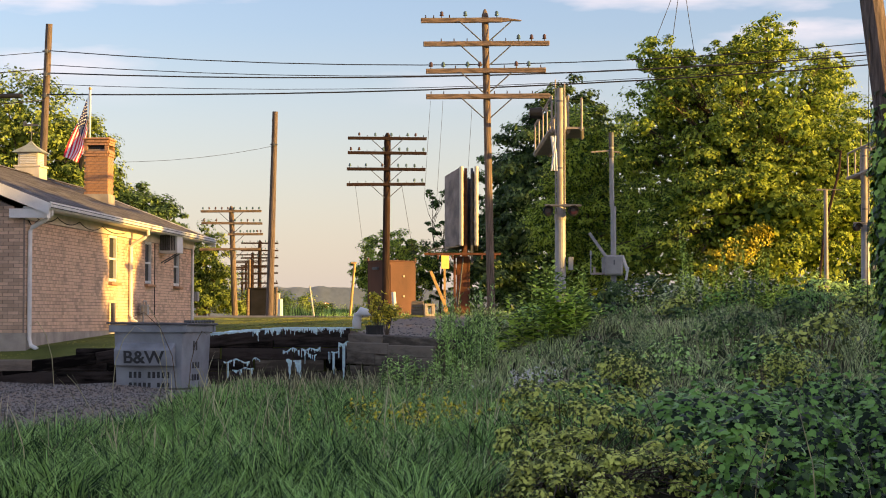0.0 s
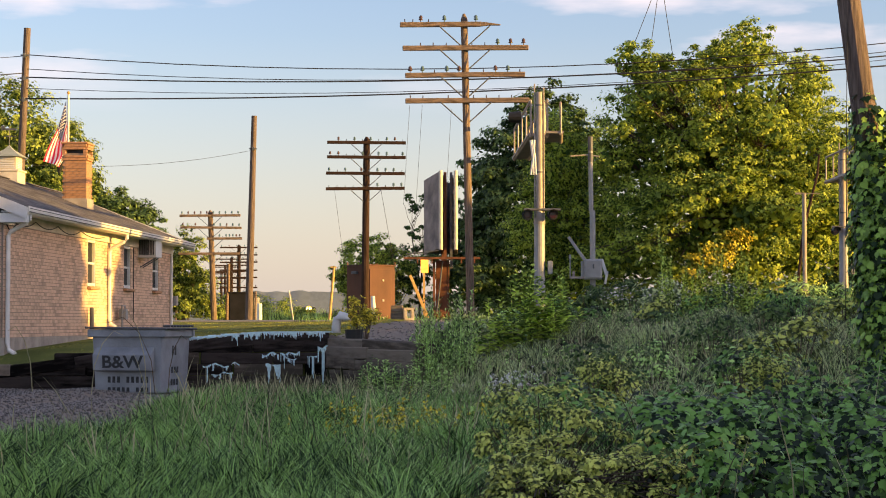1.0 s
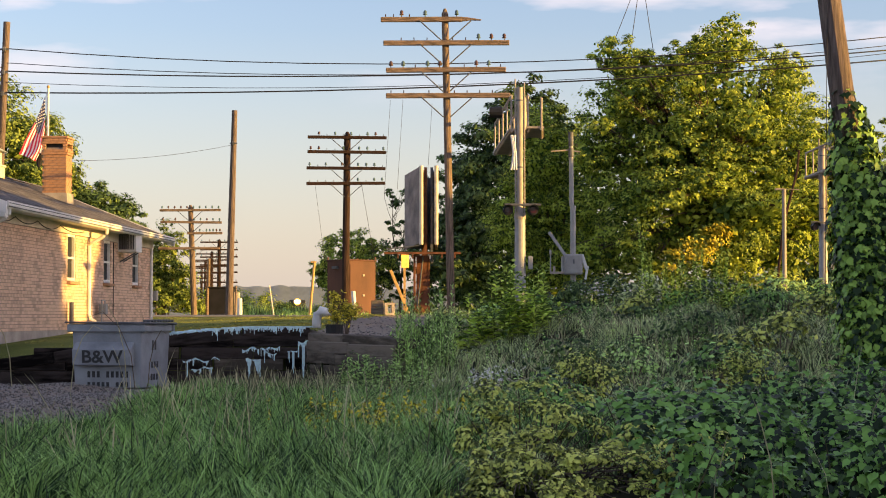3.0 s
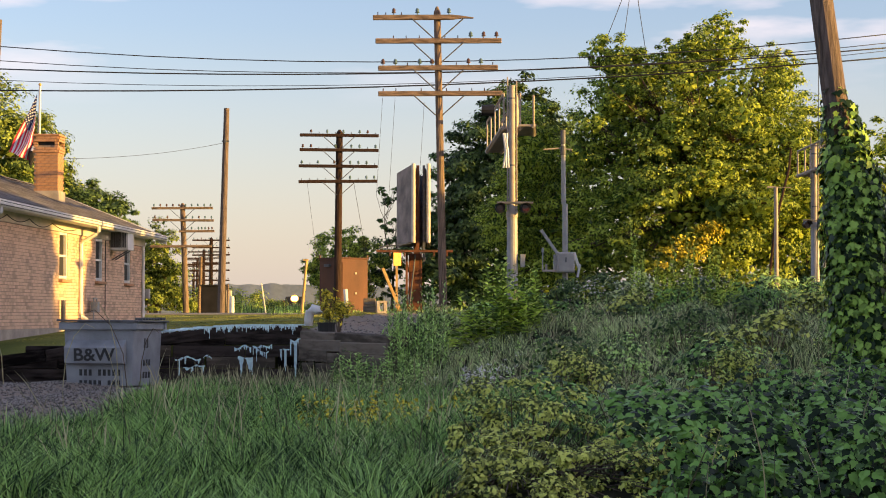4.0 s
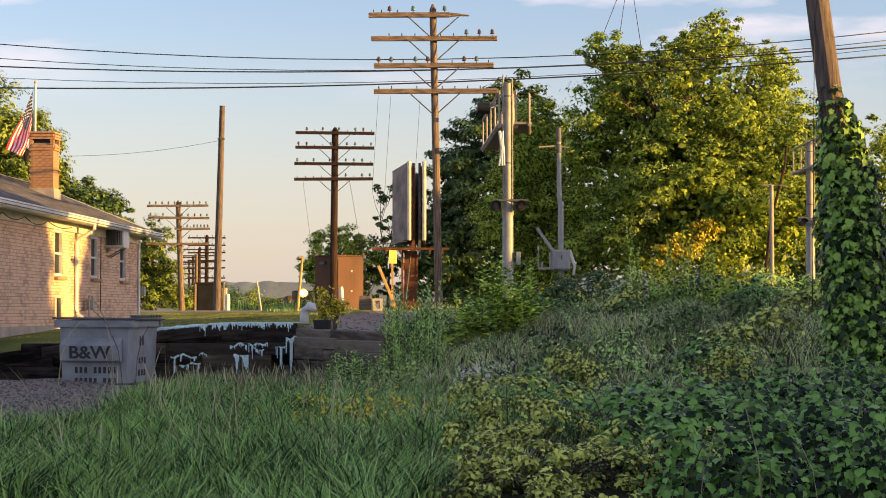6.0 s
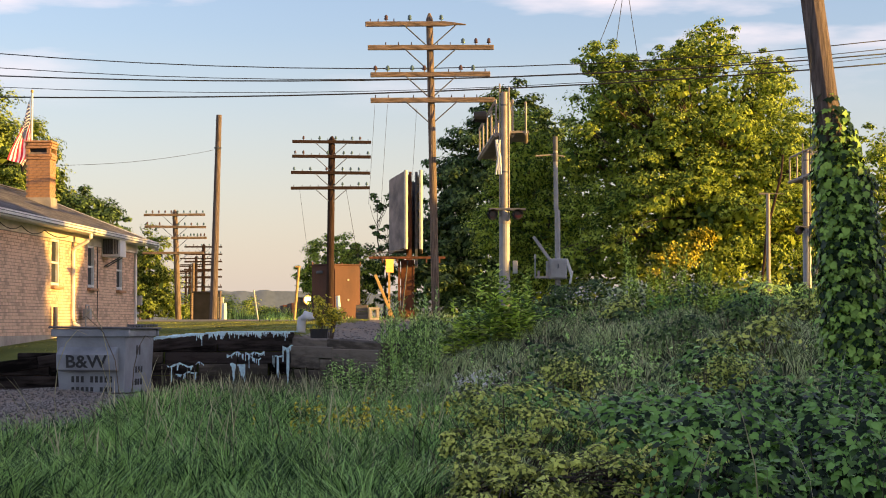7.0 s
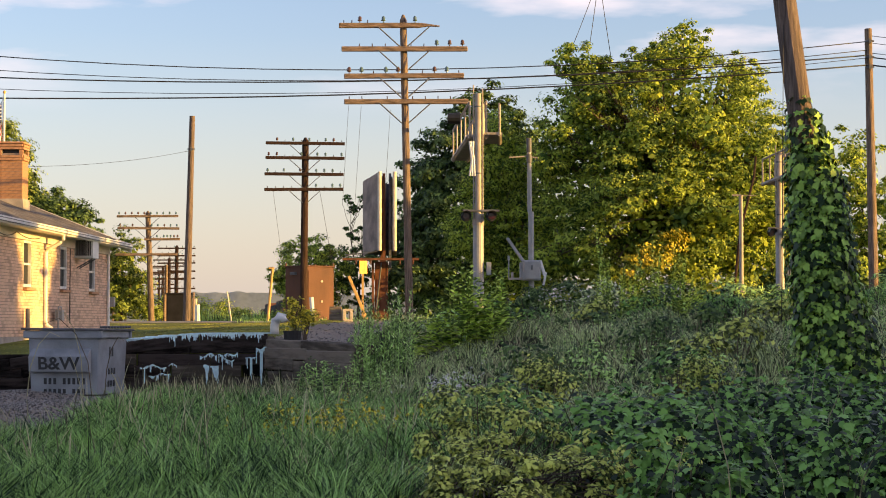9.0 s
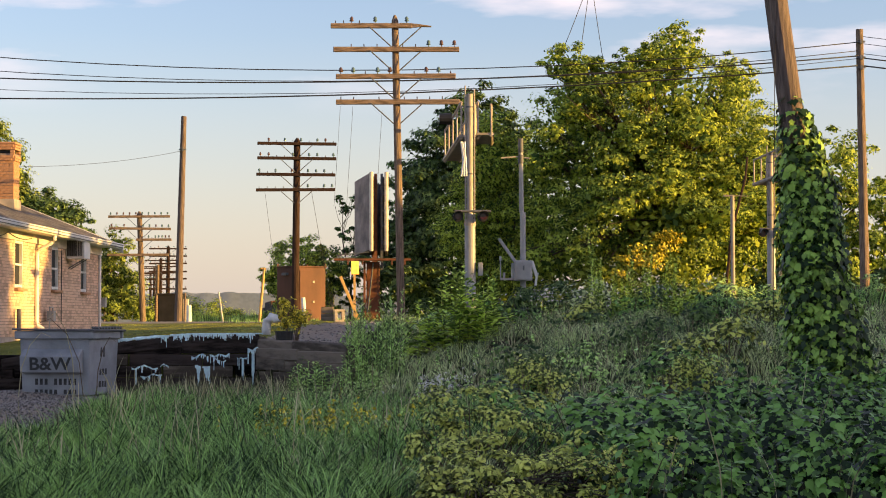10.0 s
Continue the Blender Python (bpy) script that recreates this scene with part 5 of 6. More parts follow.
# vertical guy and drop wire by the vine-clad pole
cable([(4.78, 19.7, 6.6), (4.7, 19.7, 1.6)], 0.004, "thin wire hanging beside the vine-clad pole")
for x, z in ((0.2, 6.8), (0.9, 6.7), (-0.1, 6.8)):
    cable([(x - 0.2, 42.5, z), (x - 0.35, 42.5, z - 2.4)], 0.004, "broken thin line wire hanging from the telegraph pole")
cable([(-1.6, 68.8, 6.7), (-0.8, 70, 2.0)], 0.008, "thin guy wire of the dark telegraph pole")
cable([(-3.4, 68.8, 6.7), (-3.0, 68.8, 3.6)], 0.006, "broken thin line wire hanging from the dark pole")

# dry stalks arching before the dumpster
for k, (x, y, h, bend) in enumerate(((-4.35, 28.2, 1.35, -0.45), (-4.2, 28.1, 1.25, -0.75), (-5.2, 28.0, 1.0, 0.5), (-4.0, 28.0, 0.95, 0.3), (-6.2, 28.4, 1.05, -0.4))):
    z = height(x, y)
    st = thing("dry_stalk", pose(x, y, z), "thin dry weed stalk arching before the dumpster", "weed stalk")
    part("stalk", Shape().path([(0, 0, -0.05), (bend * 0.1, 0, h * 0.45), (bend * 0.35, 0, h * 0.8), (bend * 0.7, 0, h), (bend, 0, h * 0.93)], [0.008, 0.007, 0.006, 0.005, 0.003], 5), BARK if k % 2 else GRASS_PALE, st)

# grey board fence beyond the crest
fence = thing("fence", pose(16.4, 55, 1.7, 0, 0, 12), "weathered grey board fence beyond the bank", "fence")
fence_board = Shape().box((0, 0, 0.48), (0.135, 0.02, 1.05)).mesh("board", TIE_GREY, bevel=0.004)
for k in range(22):
    o = part("board", fence_board, None, fence)
    o.matrix_basis = pose(0.15 * k, 0, 0.02 * math.sin(k * 1.7) - 0.012 * k, 0, 0.6 * math.sin(k * 2.3), 0)
for z in (0.3, 0.8):
    part("rail", Shape().box((1.57, 0.03, z - 0.12), (3.3, 0.04, 0.09), 0, 0, 4.4), TIE_GREY, fence)

# ---- flag ----
flagpole = thing("flagpole", pose(-10.57, 53, 1.4), "slim white flagpole behind the brick building", "flagpole")
part("pole", Shape().path([(0, 0, 0), (0, 0, 7.0)], [0.05, 0.03], 10), WHITE, flagpole)
part("finial", Shape().path([(0, 0, 7.0), (0, 0, 7.03), (0, 0, 7.07), (0, 0, 7.1)], [0.01, 0.045, 0.045, 0.01], 10), YELLOW_POST, flagpole)
part("halyard", Shape().tube((-0.07, 0, 1.5), (-0.05, 0, 6.9), 0.006, None, 5), WHITE, flagpole)
FLAG_POSE = (-10.62, 52.95, 8.18)
flag = thing("flag", pose(*FLAG_POSE), "red, white and blue striped flag hanging limp from the pole", "flag")


def cloth(u, v):
    """A limp flag: the hoist runs down the pole, the fly hangs, its upper corner lowest and farthest out."""
    x = -0.02 - u * (0.74 * (1 - v) + 0.10 * v) + 0.04 * math.sin(7 * u + 5 * v) * u
    y = -0.06 * math.sin(9 * v + 2.0 * u) * min(1, 3 * u) - 0.12 * math.sin(5 * u + 6 * v) * u
    z = -1.12 * v * (1 - u) - u * (1.78 * (1 - v) + 2.0 * v) - 0.12 * math.sin(math.pi * u) * (1 - v)
    return Vector((x, y, z))


def cloth_piece(u0, u1, v0, v1, thick=0.0):
    s = Shape()
    n = 14
    v = []
    for k in range(n + 1):
        u = u0 + (u1 - u0) * k / n
        for vv in (v0, v1):
            p = cloth(u, vv)
            v += [p + Vector((0, -0.006 - thick, 0)), p + Vector((0, 0.006 + thick, 0))]
    f = []
    for k in range(n):
        a, b = 4 * k, 4 * k + 4
        f += [(a, b, b + 2, a + 2), (a + 1, a + 3, b + 3, b + 1), (a, a + 1, b + 1, b), (a + 2, b + 2, b + 3, a + 3)]
    f += [(0, 2, 3, 1), (4 * n, 4 * n + 1, 4 * n + 3, 4 * n + 2)]
    return s.add(v, f)


for k in range(13):
    part("stripe", cloth_piece(0.4 if k < 7 else 0.0, 1.0, k / 13, (k + 1) / 13), FLAG_WHITE if k % 2 else FLAG_RED, flag)
canton = part("canton", cloth_piece(0.0, 0.4, 0.0, 7 / 13), FLAG_BLUE, flag, "blue field with white stars")
for i in range(5):
    for j in range(6):
        p = cloth(0.04 + 0.065 * j, 0.06 + 0.095 * i)
        s = Shape()
        s.add([p + Vector((0.026 * (1 if k % 2 == 0 else 0.42) * math.sin(k * math.tau / 10), -0.02, 0.026 * (1 if k % 2 == 0 else 0.42) * math.cos(k * math.tau / 10))) for k in range(10)]
              + [p + Vector((0.026 * (1 if k % 2 == 0 else 0.42) * math.sin(k * math.tau / 10), 0.02, 0.026 * (1 if k % 2 == 0 else 0.42) * math.cos(k * math.tau / 10))) for k in range(10)],
              [tuple(range(10)), tuple(reversed(range(10, 20)))] + [(k, k + 10, (k + 1) % 10 + 10, (k + 1) % 10) for k in range(10)])
        part("star", s, FLAG_WHITE, canton)
low = thing("flag", pose(-10.64, 53, 6.95), "small black flag hanging limp beneath the striped flag", "flag")
part("cloth", Shape().path([(-0.02, 0, 0.02), (-0.08, 0, -0.3), (-0.16, 0.02, -0.62), (-0.2, 0, -0.9)], [0.03, 0.10, 0.12, 0.04], 8), FLAG_BLACK, low)
part("toggle", Shape().path([(-0.05, -0.1, -0.35), (-0.09, -0.1, -0.5)], [0.06, 0.09], 8), FLAG_WHITE, low)

# ---- railway and train ----
TRACK0, RUN = Vector((-26.2, 400, 0)), Vector((2.333, -25.0, 0))
way = RUN.normalized()
across = Vector((-way.y, way.x, 0))
start, end = TRACK0 - way * 90, TRACK0 + way * 285
bal = Shape()
bal.slab([start - across * 2.2, start + across * 2.2, end + across * 2.2, end - across * 2.2], (0, 0, -0.4), (0, 0, -0.16))
track = tagged(part("railway_track", bal, GRAVEL), "straight railway track on ballast", "railway track", kind="structure")
for s in (-0.76, 0.76):
    part("rail", Shape().slab([start + across * (s - 0.04), start + across * (s + 0.04), end + across * (s + 0.04), end + across * (s - 0.04)], (0, 0, -0.155), (0, 0, 0.0)), RUST_RED, track)

LAMP = glow_mat("headlight_glow", (1.0, 0.72, 0.36), 30.0)
# amber emission that imitates the glare spreading round the headlight
GLARE_DISC = glow_mat("headlight_glare_glow", (1.0, 0.42, 0.09), 0.5)
loco = thing("locomotive", pose(TRACK0.x, TRACK0.y, 0, 0, 0, 5.33), "dark freight locomotive with a bright headlight", "locomotive")
hood = Shape()
hood.box((0, 12.2, 2.75), (2.0, 14.0, 2.9)).box((0, 3.6, 2.9), (3.0, 3.0, 3.3)).box((0, 1.2, 2.25), (1.9, 2.2, 1.9))
part("body", hood, LOCO, loco, bevel=0.08)
part("cab_roof", Shape().box((0, 3.6, 4.60), (2.8, 3.1, 0.12)), LOCO, loco, bevel=0.04)
part("underframe", Shape().box((0, 9.8, 1.15), (3.0, 19.8, 0.35)), DARK_STEEL, loco, bevel=0.03)
part("plow", Shape().slab([(-1.4, -0.2, 0.15), (1.4, -0.2, 0.15), (1.4, 0.1, 0.95), (-1.4, 0.1, 0.95)], (0, 0, 0), (0, 0.1, 0)), DARK_STEEL, loco)
part("windshield", Shape().box((-0.62, 2.08, 3.85), (0.9, 0.04, 0.6)).box((0.62, 2.08, 3.85), (0.9, 0.04, 0.6)), GLASS, loco)
hb = part("headlight", Shape().box((0, 2.04, 4.32), (1.5, 0.14, 0.72)), DARK_STEEL, loco, "bright twin headlight above the cab windows", bevel=0.03)
part("glare_disc", Shape().path([(0, 1.975, 4.32), (0, 1.93, 4.32)], [0.64, 0.62], 24), GLARE_DISC, hb, "amber glowing disc standing for the glare round the bulbs")
for s in (-0.16, 0.16):
    part("bulb", Shape().path([(s, 1.93, 4.32), (s, 1.88, 4.32)], [0.34, 0.32], 14), LAMP, hb)
for s in (-1.05, 1.05):
    part("ditch_light", Shape().path([(s, -0.02, 1.55), (s, -0.08, 1.55)], [0.11, 0.11], 10), LAMP, loco)
for yb in (3.6, 16.2):
    tr = part("truck", Shape().box((0, yb, 0.75), (2.3, 4.2, 0.4)), DARK_STEEL, loco, bevel=0.03)
    for a in (-1.5, 0, 1.5):
        for s in (-0.76, 0.76):
            part("wheel", Shape().path([(s - 0.06, yb + a, 0.5), (s + 0.06, yb + a, 0.5)], [0.5, 0.5], 18), DARK_STEEL, tr)
wagons = []
for k in range(4):
    w = thing("freight_wagon", pose(TRACK0.x, TRACK0.y, 0), "brown freight wagon coupled behind the locomotive", "wagon", "freight wagons")
    hh = (3.0, 2.6, 3.0, 2.4)[k]
    wb = part("body", Shape().box((0, 8, 1.15 + hh / 2), (2.9, 15.2, hh)), WAGON if k % 2 == 0 else DARK_BOX, w, bevel=0.04)
    for j in range(9):
        for s in (-1, 1):
            part("rib", Shape().box((s * 1.48, 1.2 + j * 1.7, 1.15 + hh / 2), (0.08, 0.12, hh - 0.2)), DARK_STEEL, wb)
    part("underframe", Shape().box((0, 8, 1.0), (1.2, 16, 0.25)), DARK_STEEL, w)
    for yb in (2.4, 13.6):
        tr = part("truck", Shape().box((0, yb, 0.55), (2.1, 2.6, 0.3)), DARK_STEEL, w)
        for a in (-0.88, 0.88):
            for s in (-0.76, 0.76):
                part("wheel", Shape().path([(s - 0.06, yb + a, 0.42), (s + 0.06, yb + a, 0.42)], [0.42, 0.42], 16), DARK_STEEL, tr)
    wagons.append(w)

# ---- plants of the near ground ----
R = np.random.default_rng(7)


def seen(x, y):
    return (x > -0.275 * y - 0.5) & (x < 0.335 * y + 0.6)


def gravel_zone(x, y):
    return (x < -3.3) & (y > 17.3 + 2.0 * (x + 4.5)) & (y < 31)


def cut(x0, x1, y0, y1, n, test):
    x, y = scatter(R, n, x0, x1, y0, y1)
    k = seen(x, y) & test(x, y)
    return x[k], y[k]


def stony(x, y):
    return ((x - 0.9) / 0.95) ** 2 + ((y - 25.4) / 1.1) ** 2 < 1.0 + 0.3 * np.sin(7 * x) * np.sin(5 * y)


def meadow(x, y):
    return ~gravel_zone(x, y) & (y < wall_line(np.minimum(x, -0.05)) - 0.25)


x, y = cut(-8, 3.0, 10.2, 24, 120000, lambda a, b: meadow(a, b) & (a < np.where(b < 15.2, 0.22 + 0.10 * (b - 12) + 0.12 * np.sin(5 * b), 1.2 + 0.05 * b)))
stuff("grass", blades("grass", x, y, 0.42, 0.0115, GRASS, R, 0.8, tuft=15), "lush green uncut grass beside the gravel", "grass")
x, y = cut(-6, 0.5, 21, 30.6, 30000, lambda a, b: meadow(a, b) & (a < 0.5))
stuff("grass", blades("grass", x, y, 0.24, 0.012, GRASS, R, 0.6, tuft=10), "green uncut grass before the timber wall", "grass")
x, y = cut(-5.2, -0.6, 21.5, 30.4, 2600, meadow)
stuff("dry_grass", blades("dry_grass", x, y, 0.40, 0.013, GRASS_PALE, R, 0.3, True), "tall dry seed heads before the timber wall", "grass")
x, y = cut(-7, 0.6, 13.5, 23, 750, meadow)
stuff("dry_grass", blades("dry_grass", x, y, 0.66, 0.010, GRASS_PALE, R, 0.35, True), "thin pale seed stalks standing in the green grass", "grass")
x, y = R.normal(-0.25, 0.4, 60), R.normal(17.6, 0.9, 60)
stuff("weeds", weeds("weeds", x, y, 0.42, 0.04, 20, LEAF_GOLD, R), "yellow-flowering weeds at the edge of the grass", "weeds")
x, y = cut(-1.7, 14, 13, 42, 120000, lambda a, b: (a > -1.3 - 0.05 * (b - 28)) & ((b < wall_line(np.maximum(a, -1.6)) - 0.25) | (a > -0.05)) & ~((b > 31) & (a < 0.6)) & ~stony(a, b) & ~((b < 17.5) & (a > 1.5 + 0.06 * (19 - b))))
stuff("grass", blades("grass", x, y, 0.34, 0.014, GRASS_GREY, R, 0.75, tuft=22), "grey-green rough grass on the bank", "grass")
x, y = cut(-1.2, 14, 15, 34, 9000, lambda a, b: (a > -0.6) & ~((b > 30) & (a < 0.6)))
stuff("dry_grass", blades("dry_grass", x, y, 0.46, 0.011, GRASS_PALE, R, 0.6, tuft=7), "dry straw stalks among the bank weeds", "grass")
x, y = cut(-0.8, 14, 15, 41, 900, lambda a, b: (a > -0.3) & ~((b > 30) & (a < 0.6)))
stuff("weeds", weeds("weeds", x, y, 0.34, 0.05, 22, LEAF_WEED, R), "leafy green weeds on the bank", "weeds")
x, y = cut(3.0, 13.5, 34.0, 40, 420, lambda a, b: a > 3.1)
stuff("weeds", weeds("weeds", x, y, 0.5, 0.055, 40, LEAF_WEED, R), "dark bushy weeds along the top of the bank", "weeds")
x, y = cut(3.2, 6.6, 33.5, 37.0, 60, lambda a, b: a > 0)
p = np.repeat(np.stack([x, y, land(x, y) + 0.55], -1), 10, 0) + R.normal(size=(len(x) * 10, 3)) * (0.14, 0.14, 0.10)
stuff("blossom", leaves("blossom", p, np.tile([[0, -0.4, 1.0]], (len(p), 1)) + R.normal(size=p.shape) * 0.3, 0.045, BLOSSOM, R), "small white blossom on the crest weeds", "blossom")


def shrub(name, lobes, count, size, material, label, category, seed, outline=DIAMOND, lump=0.3, stems=26):
    rng = np.random.default_rng(seed)
    cx, cy = lobes[0][0], lobes[0][1]
    z0 = height(cx, cy) - 0.05
    root = thing(name, pose(cx, cy, z0), label, category)
    rel = [(a - cx, b - cy, c - z0, *r) for a, b, c, *r in lobes]
    p, n = crown_points(rel, count, rng, lump)
    keep = p[:, 2] > -0.1
    part("foliage", leaves("foliage", p[keep], n[keep] + np.array([0, -0.4, 0.2]), size, material, rng, outline), material, root)
    s = Shape()
    for _ in range(stems):
        l = rel[rng.integers(len(rel))]
        tip = Vector((l[0] + rng.normal() * l[3] * 0.5, l[1] + rng.normal() * l[4] * 0.5, l[2] + rng.uniform(-0.2, 0.8) * l[5]))
        foot = Vector((tip.x * 0.5, tip.y * 0.5, 0))
        s.path([foot, foot.lerp(tip, 0.55) + Vector((0, 0, 0.06)), tip], [0.008, 0.006, 0.003], 4)
    part("brushwood", s, BARK, root)["kind"] = "stuff"
    return root


# bright upright shrub at the signal's foot
def thicket(name, cx, cy, w, d, n, tall, per, long, wide, material, label, category, seed, peak=0.5, rise=0.6):
    rng = np.random.default_rng(seed)
    x, y = rng.normal(0, w / 2.2, n).clip(-w, w), rng.uniform(-d, d, n)
    z0 = height(cx, cy)
    root = thing(name, pose(cx, cy, z0), label, category)
    z = land(x + cx, y + cy) - z0
    part("foliage", lances("foliage", x, y, z, tall * (1 - peak * (np.abs(x) / w) ** 1.3), per, long, wide, material, rng, rise), None, root)
    return root


for cx, cy, w, n, tall, seed in ((1.68, 30.0, 0.34, 13, 1.55, 31), (1.24, 30.2, 0.34, 10, 1.0, 32), (2.06, 30.1, 0.36, 12, 1.15, 33), (2.4, 30.5, 0.3, 8, 0.95, 34)):
    thicket("shrub", cx, cy, w, 0.35, n, tall, 32, 0.22, 0.075, LEAF_SPRIG, "bright green shrub of upright leafy stems at the signal's foot", "shrub", seed)
# spiky yellow-green shrubs on the crest
for cx, cy, w, n, tall, seed in ((4.42, 32.4, 0.22, 10, 1.65, 35), (4.85, 32.2, 0.26, 9, 0.95, 36), (5.2, 32.2, 0.26, 13, 1.65, 37), (5.75, 32.4, 0.3, 12, 1.4, 38), (6.3, 33, 0.4, 12, 0.75, 39)):
    thicket("shrub", cx, cy, w, 0.3, n, tall, 40, 0.13, 0.035, LEAF_SPRIG, "spiky yellow-green shrub on the crest of the bank", "shrub", seed, rise=1.1)
# leafy clumps scattered over the bank
for k in range(26):
    cx, cy = R.uniform(0.9, 9.5), R.uniform(20.5, 34)
    if cx > 0.30 * cy:
        continue
    cz, w, h = height(cx, cy), R.uniform(0.25, 0.6), R.uniform(0.18, 0.4)
    shrub("weed_clump", [(cx, cy, cz + h * 0.7, w, w * 0.8, h), (cx + 0.3 * w, cy, cz + h, w * 0.5, w * 0.5, h * 0.8)], 520, float(R.uniform(0.05, 0.095)), (LEAF_WEED, LEAF_DARK, LEAF_BUSH, LEAF_VINE)[k % 4],
          "leafy weed clump on the grassy bank", "weeds", 200 + k, stems=10)
# darker and taller shrubs along the crest
for k, (cx, cy, w, h, m) in enumerate(((3.3, 34.2, 0.35, 0.42, LEAF_DARK), (4.0, 35.0, 0.5, 0.5, LEAF_DARK), (4.7, 34.6, 0.45, 0.48, GRASS_GREY), (6.1, 35.2, 0.5, 0.42, LEAF_DARK), (7.6, 36, 0.6, 0.4, LEAF_WEED), (8.6, 36.4, 0.5, 0.45, LEAF_WEED), (9.6, 36.8, 0.6, 0.42, GRASS_GREY), (10.8, 37.5, 0.6, 0.5, LEAF_WEED))):
    cz = height(cx, cy)
    shrub("shrub", [(cx, cy, cz + h * 0.8, w, w, h), (cx + 0.4 * w, cy, cz + h * 1.1, w * 0.45, w * 0.5, h * 0.75), (cx - 0.5 * w, cy - 0.1, cz + h * 0.6, w * 0.6, w * 0.5, h * 0.6)], 1100, 0.085, m,
          "bushy weed standing along the top of the bank", "shrub", 300 + k, DIAMOND * np.array([0.7, 1.2, 1]), 0.22, 14)
x, y = cut(-0.95, 0.4, 24.5, 28.2, 80, lambda a, b: b < wall_line(np.maximum(a, -1.6)) - 0.4)
stuff("weeds", lances("weeds", x, y, land(x, y), 0.6, 26, 0.13, 0.026, LEAF_WEED, R), "grey-green weeds hiding the foot of the timber wall", "weeds")
x, y = cut(6.0, 14, 33, 40, 16000, lambda a, b: a > 6.5)
stuff("grass", blades("grass", x, y, 0.6, 0.016, GRASS, R, 0.5, tuft=18), "tall soft grass on the crest of the bank", "grass")
# slender weeds before the gravel
x, y = cut(-0.1, 0.8, 27.4, 30, 75, lambda a, b: a > -0.2)
stuff("weeds", lances("weeds", x, y, land(x, y), 1.25, 34, 0.16, 0.024, LEAF_WEED, R, 1.2), "slender grey-green weeds at the end of the timber wall", "weeds")
# yellow-green bushes close by
shrub("bush", [(1.0, 14.8, 0.72, 0.52, 0.5, 0.36), (0.75, 14.4, 0.55, 0.4, 0.4, 0.34), (1.35, 14.6, 0.6, 0.4, 0.4, 0.36), (1.0, 14.1, 0.42, 0.6, 0.4, 0.3), (0.62, 13.4, height(0.62, 13.4) + 0.12, 0.34, 0.4, 0.28), (1.1, 13.2, height(1.1, 13.2) + 0.14, 0.42, 0.4, 0.26), (0.8, 12.5, height(0.8, 12.5) + 0.08, 0.42, 0.4, 0.2), (0.7, 11.8, height(0.7, 11.8) + 0.04, 0.5, 0.35, 0.13), (1.35, 11.8, height(1.35, 11.8) + 0.04, 0.45, 0.35, 0.13), (0.75, 12.2, height(0.75, 12.2) + 0.12, 0.4, 0.3, 0.2), (1.15, 12.3, height(1.15, 12.3) + 0.14, 0.4, 0.3, 0.22), (1.5, 12.3, height(1.5, 12.3) + 0.12, 0.35, 0.3, 0.2)], 11500, 0.04, LEAF_BUSH,
      "yellow-green small-leaved bush with bare stems", "bush", 41, lump=0.13, stems=150)
shrub("bush", [(1.95, 13.7, 0.5, 0.5, 0.4, 0.3), (2.4, 13.6, 0.42, 0.4, 0.4, 0.28), (1.6, 13.4, 0.35, 0.4, 0.35, 0.25), (1.55, 12.5, height(1.55, 12.5) + 0.1, 0.4, 0.35, 0.22), (2.05, 12.6, height(2.05, 12.6) + 0.12, 0.36, 0.4, 0.26)], 5500, 0.038, LEAF_BUSH,
      "low yellowing bush among the vines", "bush", 42, lump=0.13, stems=90)
shrub("bush", [(1.95, 19.5, 0.95, 0.3, 0.3, 0.22), (2.2, 19.6, 0.85, 0.25, 0.3, 0.2)], 1500, 0.042, LEAF_BUSH, "small yellow-green bush on the bank", "bush", 43, stems=30)
shrub("bush", [(3.7, 20.5, 0.95, 0.4, 0.3, 0.22), (4.1, 20.6, 0.95, 0.3, 0.3, 0.2)], 1500, 0.045, LEAF_BUSH, "yellowing bush on the bank near the vine-clad pole", "bush", 44, stems=30)
# golden leaf colour takes the place of sunlight on this shrub
shrub("shrub", [(-1.12, 31.5, 1.66, 0.2, 0.2, 0.18), (-1.18, 31.5, 1.92, 0.08, 0.1, 0.14), (-0.95, 31.5, 1.72, 0.16, 0.15, 0.12)], 800, 0.06, LEAF_GOLD, "shrub beside the tub, its sunlight put into golden leaves", "shrub", 45, stems=20)

# broad vine leaves heaped over the bank in clumps, with dark hollows between
def heap(cx, cy, r, h, n):
    """Leaves over the upper front of a low dome."""
    a, t = R.uniform(0, math.tau, n), R.uniform(0, 1, n) ** 0.7 * 1.5
    d = np.stack([np.sin(t) * np.cos(a), np.sin(t) * np.sin(a), np.cos(t)], -1)
    z0 = height(cx, cy)
    p = np.array([cx, cy, z0]) + d * np.array([r, r, h]) * R.uniform(0.72, 1.08, (n, 1))
    return p, d + np.array([0, -0.45, 0.35]) + R.normal(size=(n, 3)) * 0.3


def vine_zone(x, y):
    return (x > 1.42 + 0.05 * (19 - y)) & (y > 11.2)


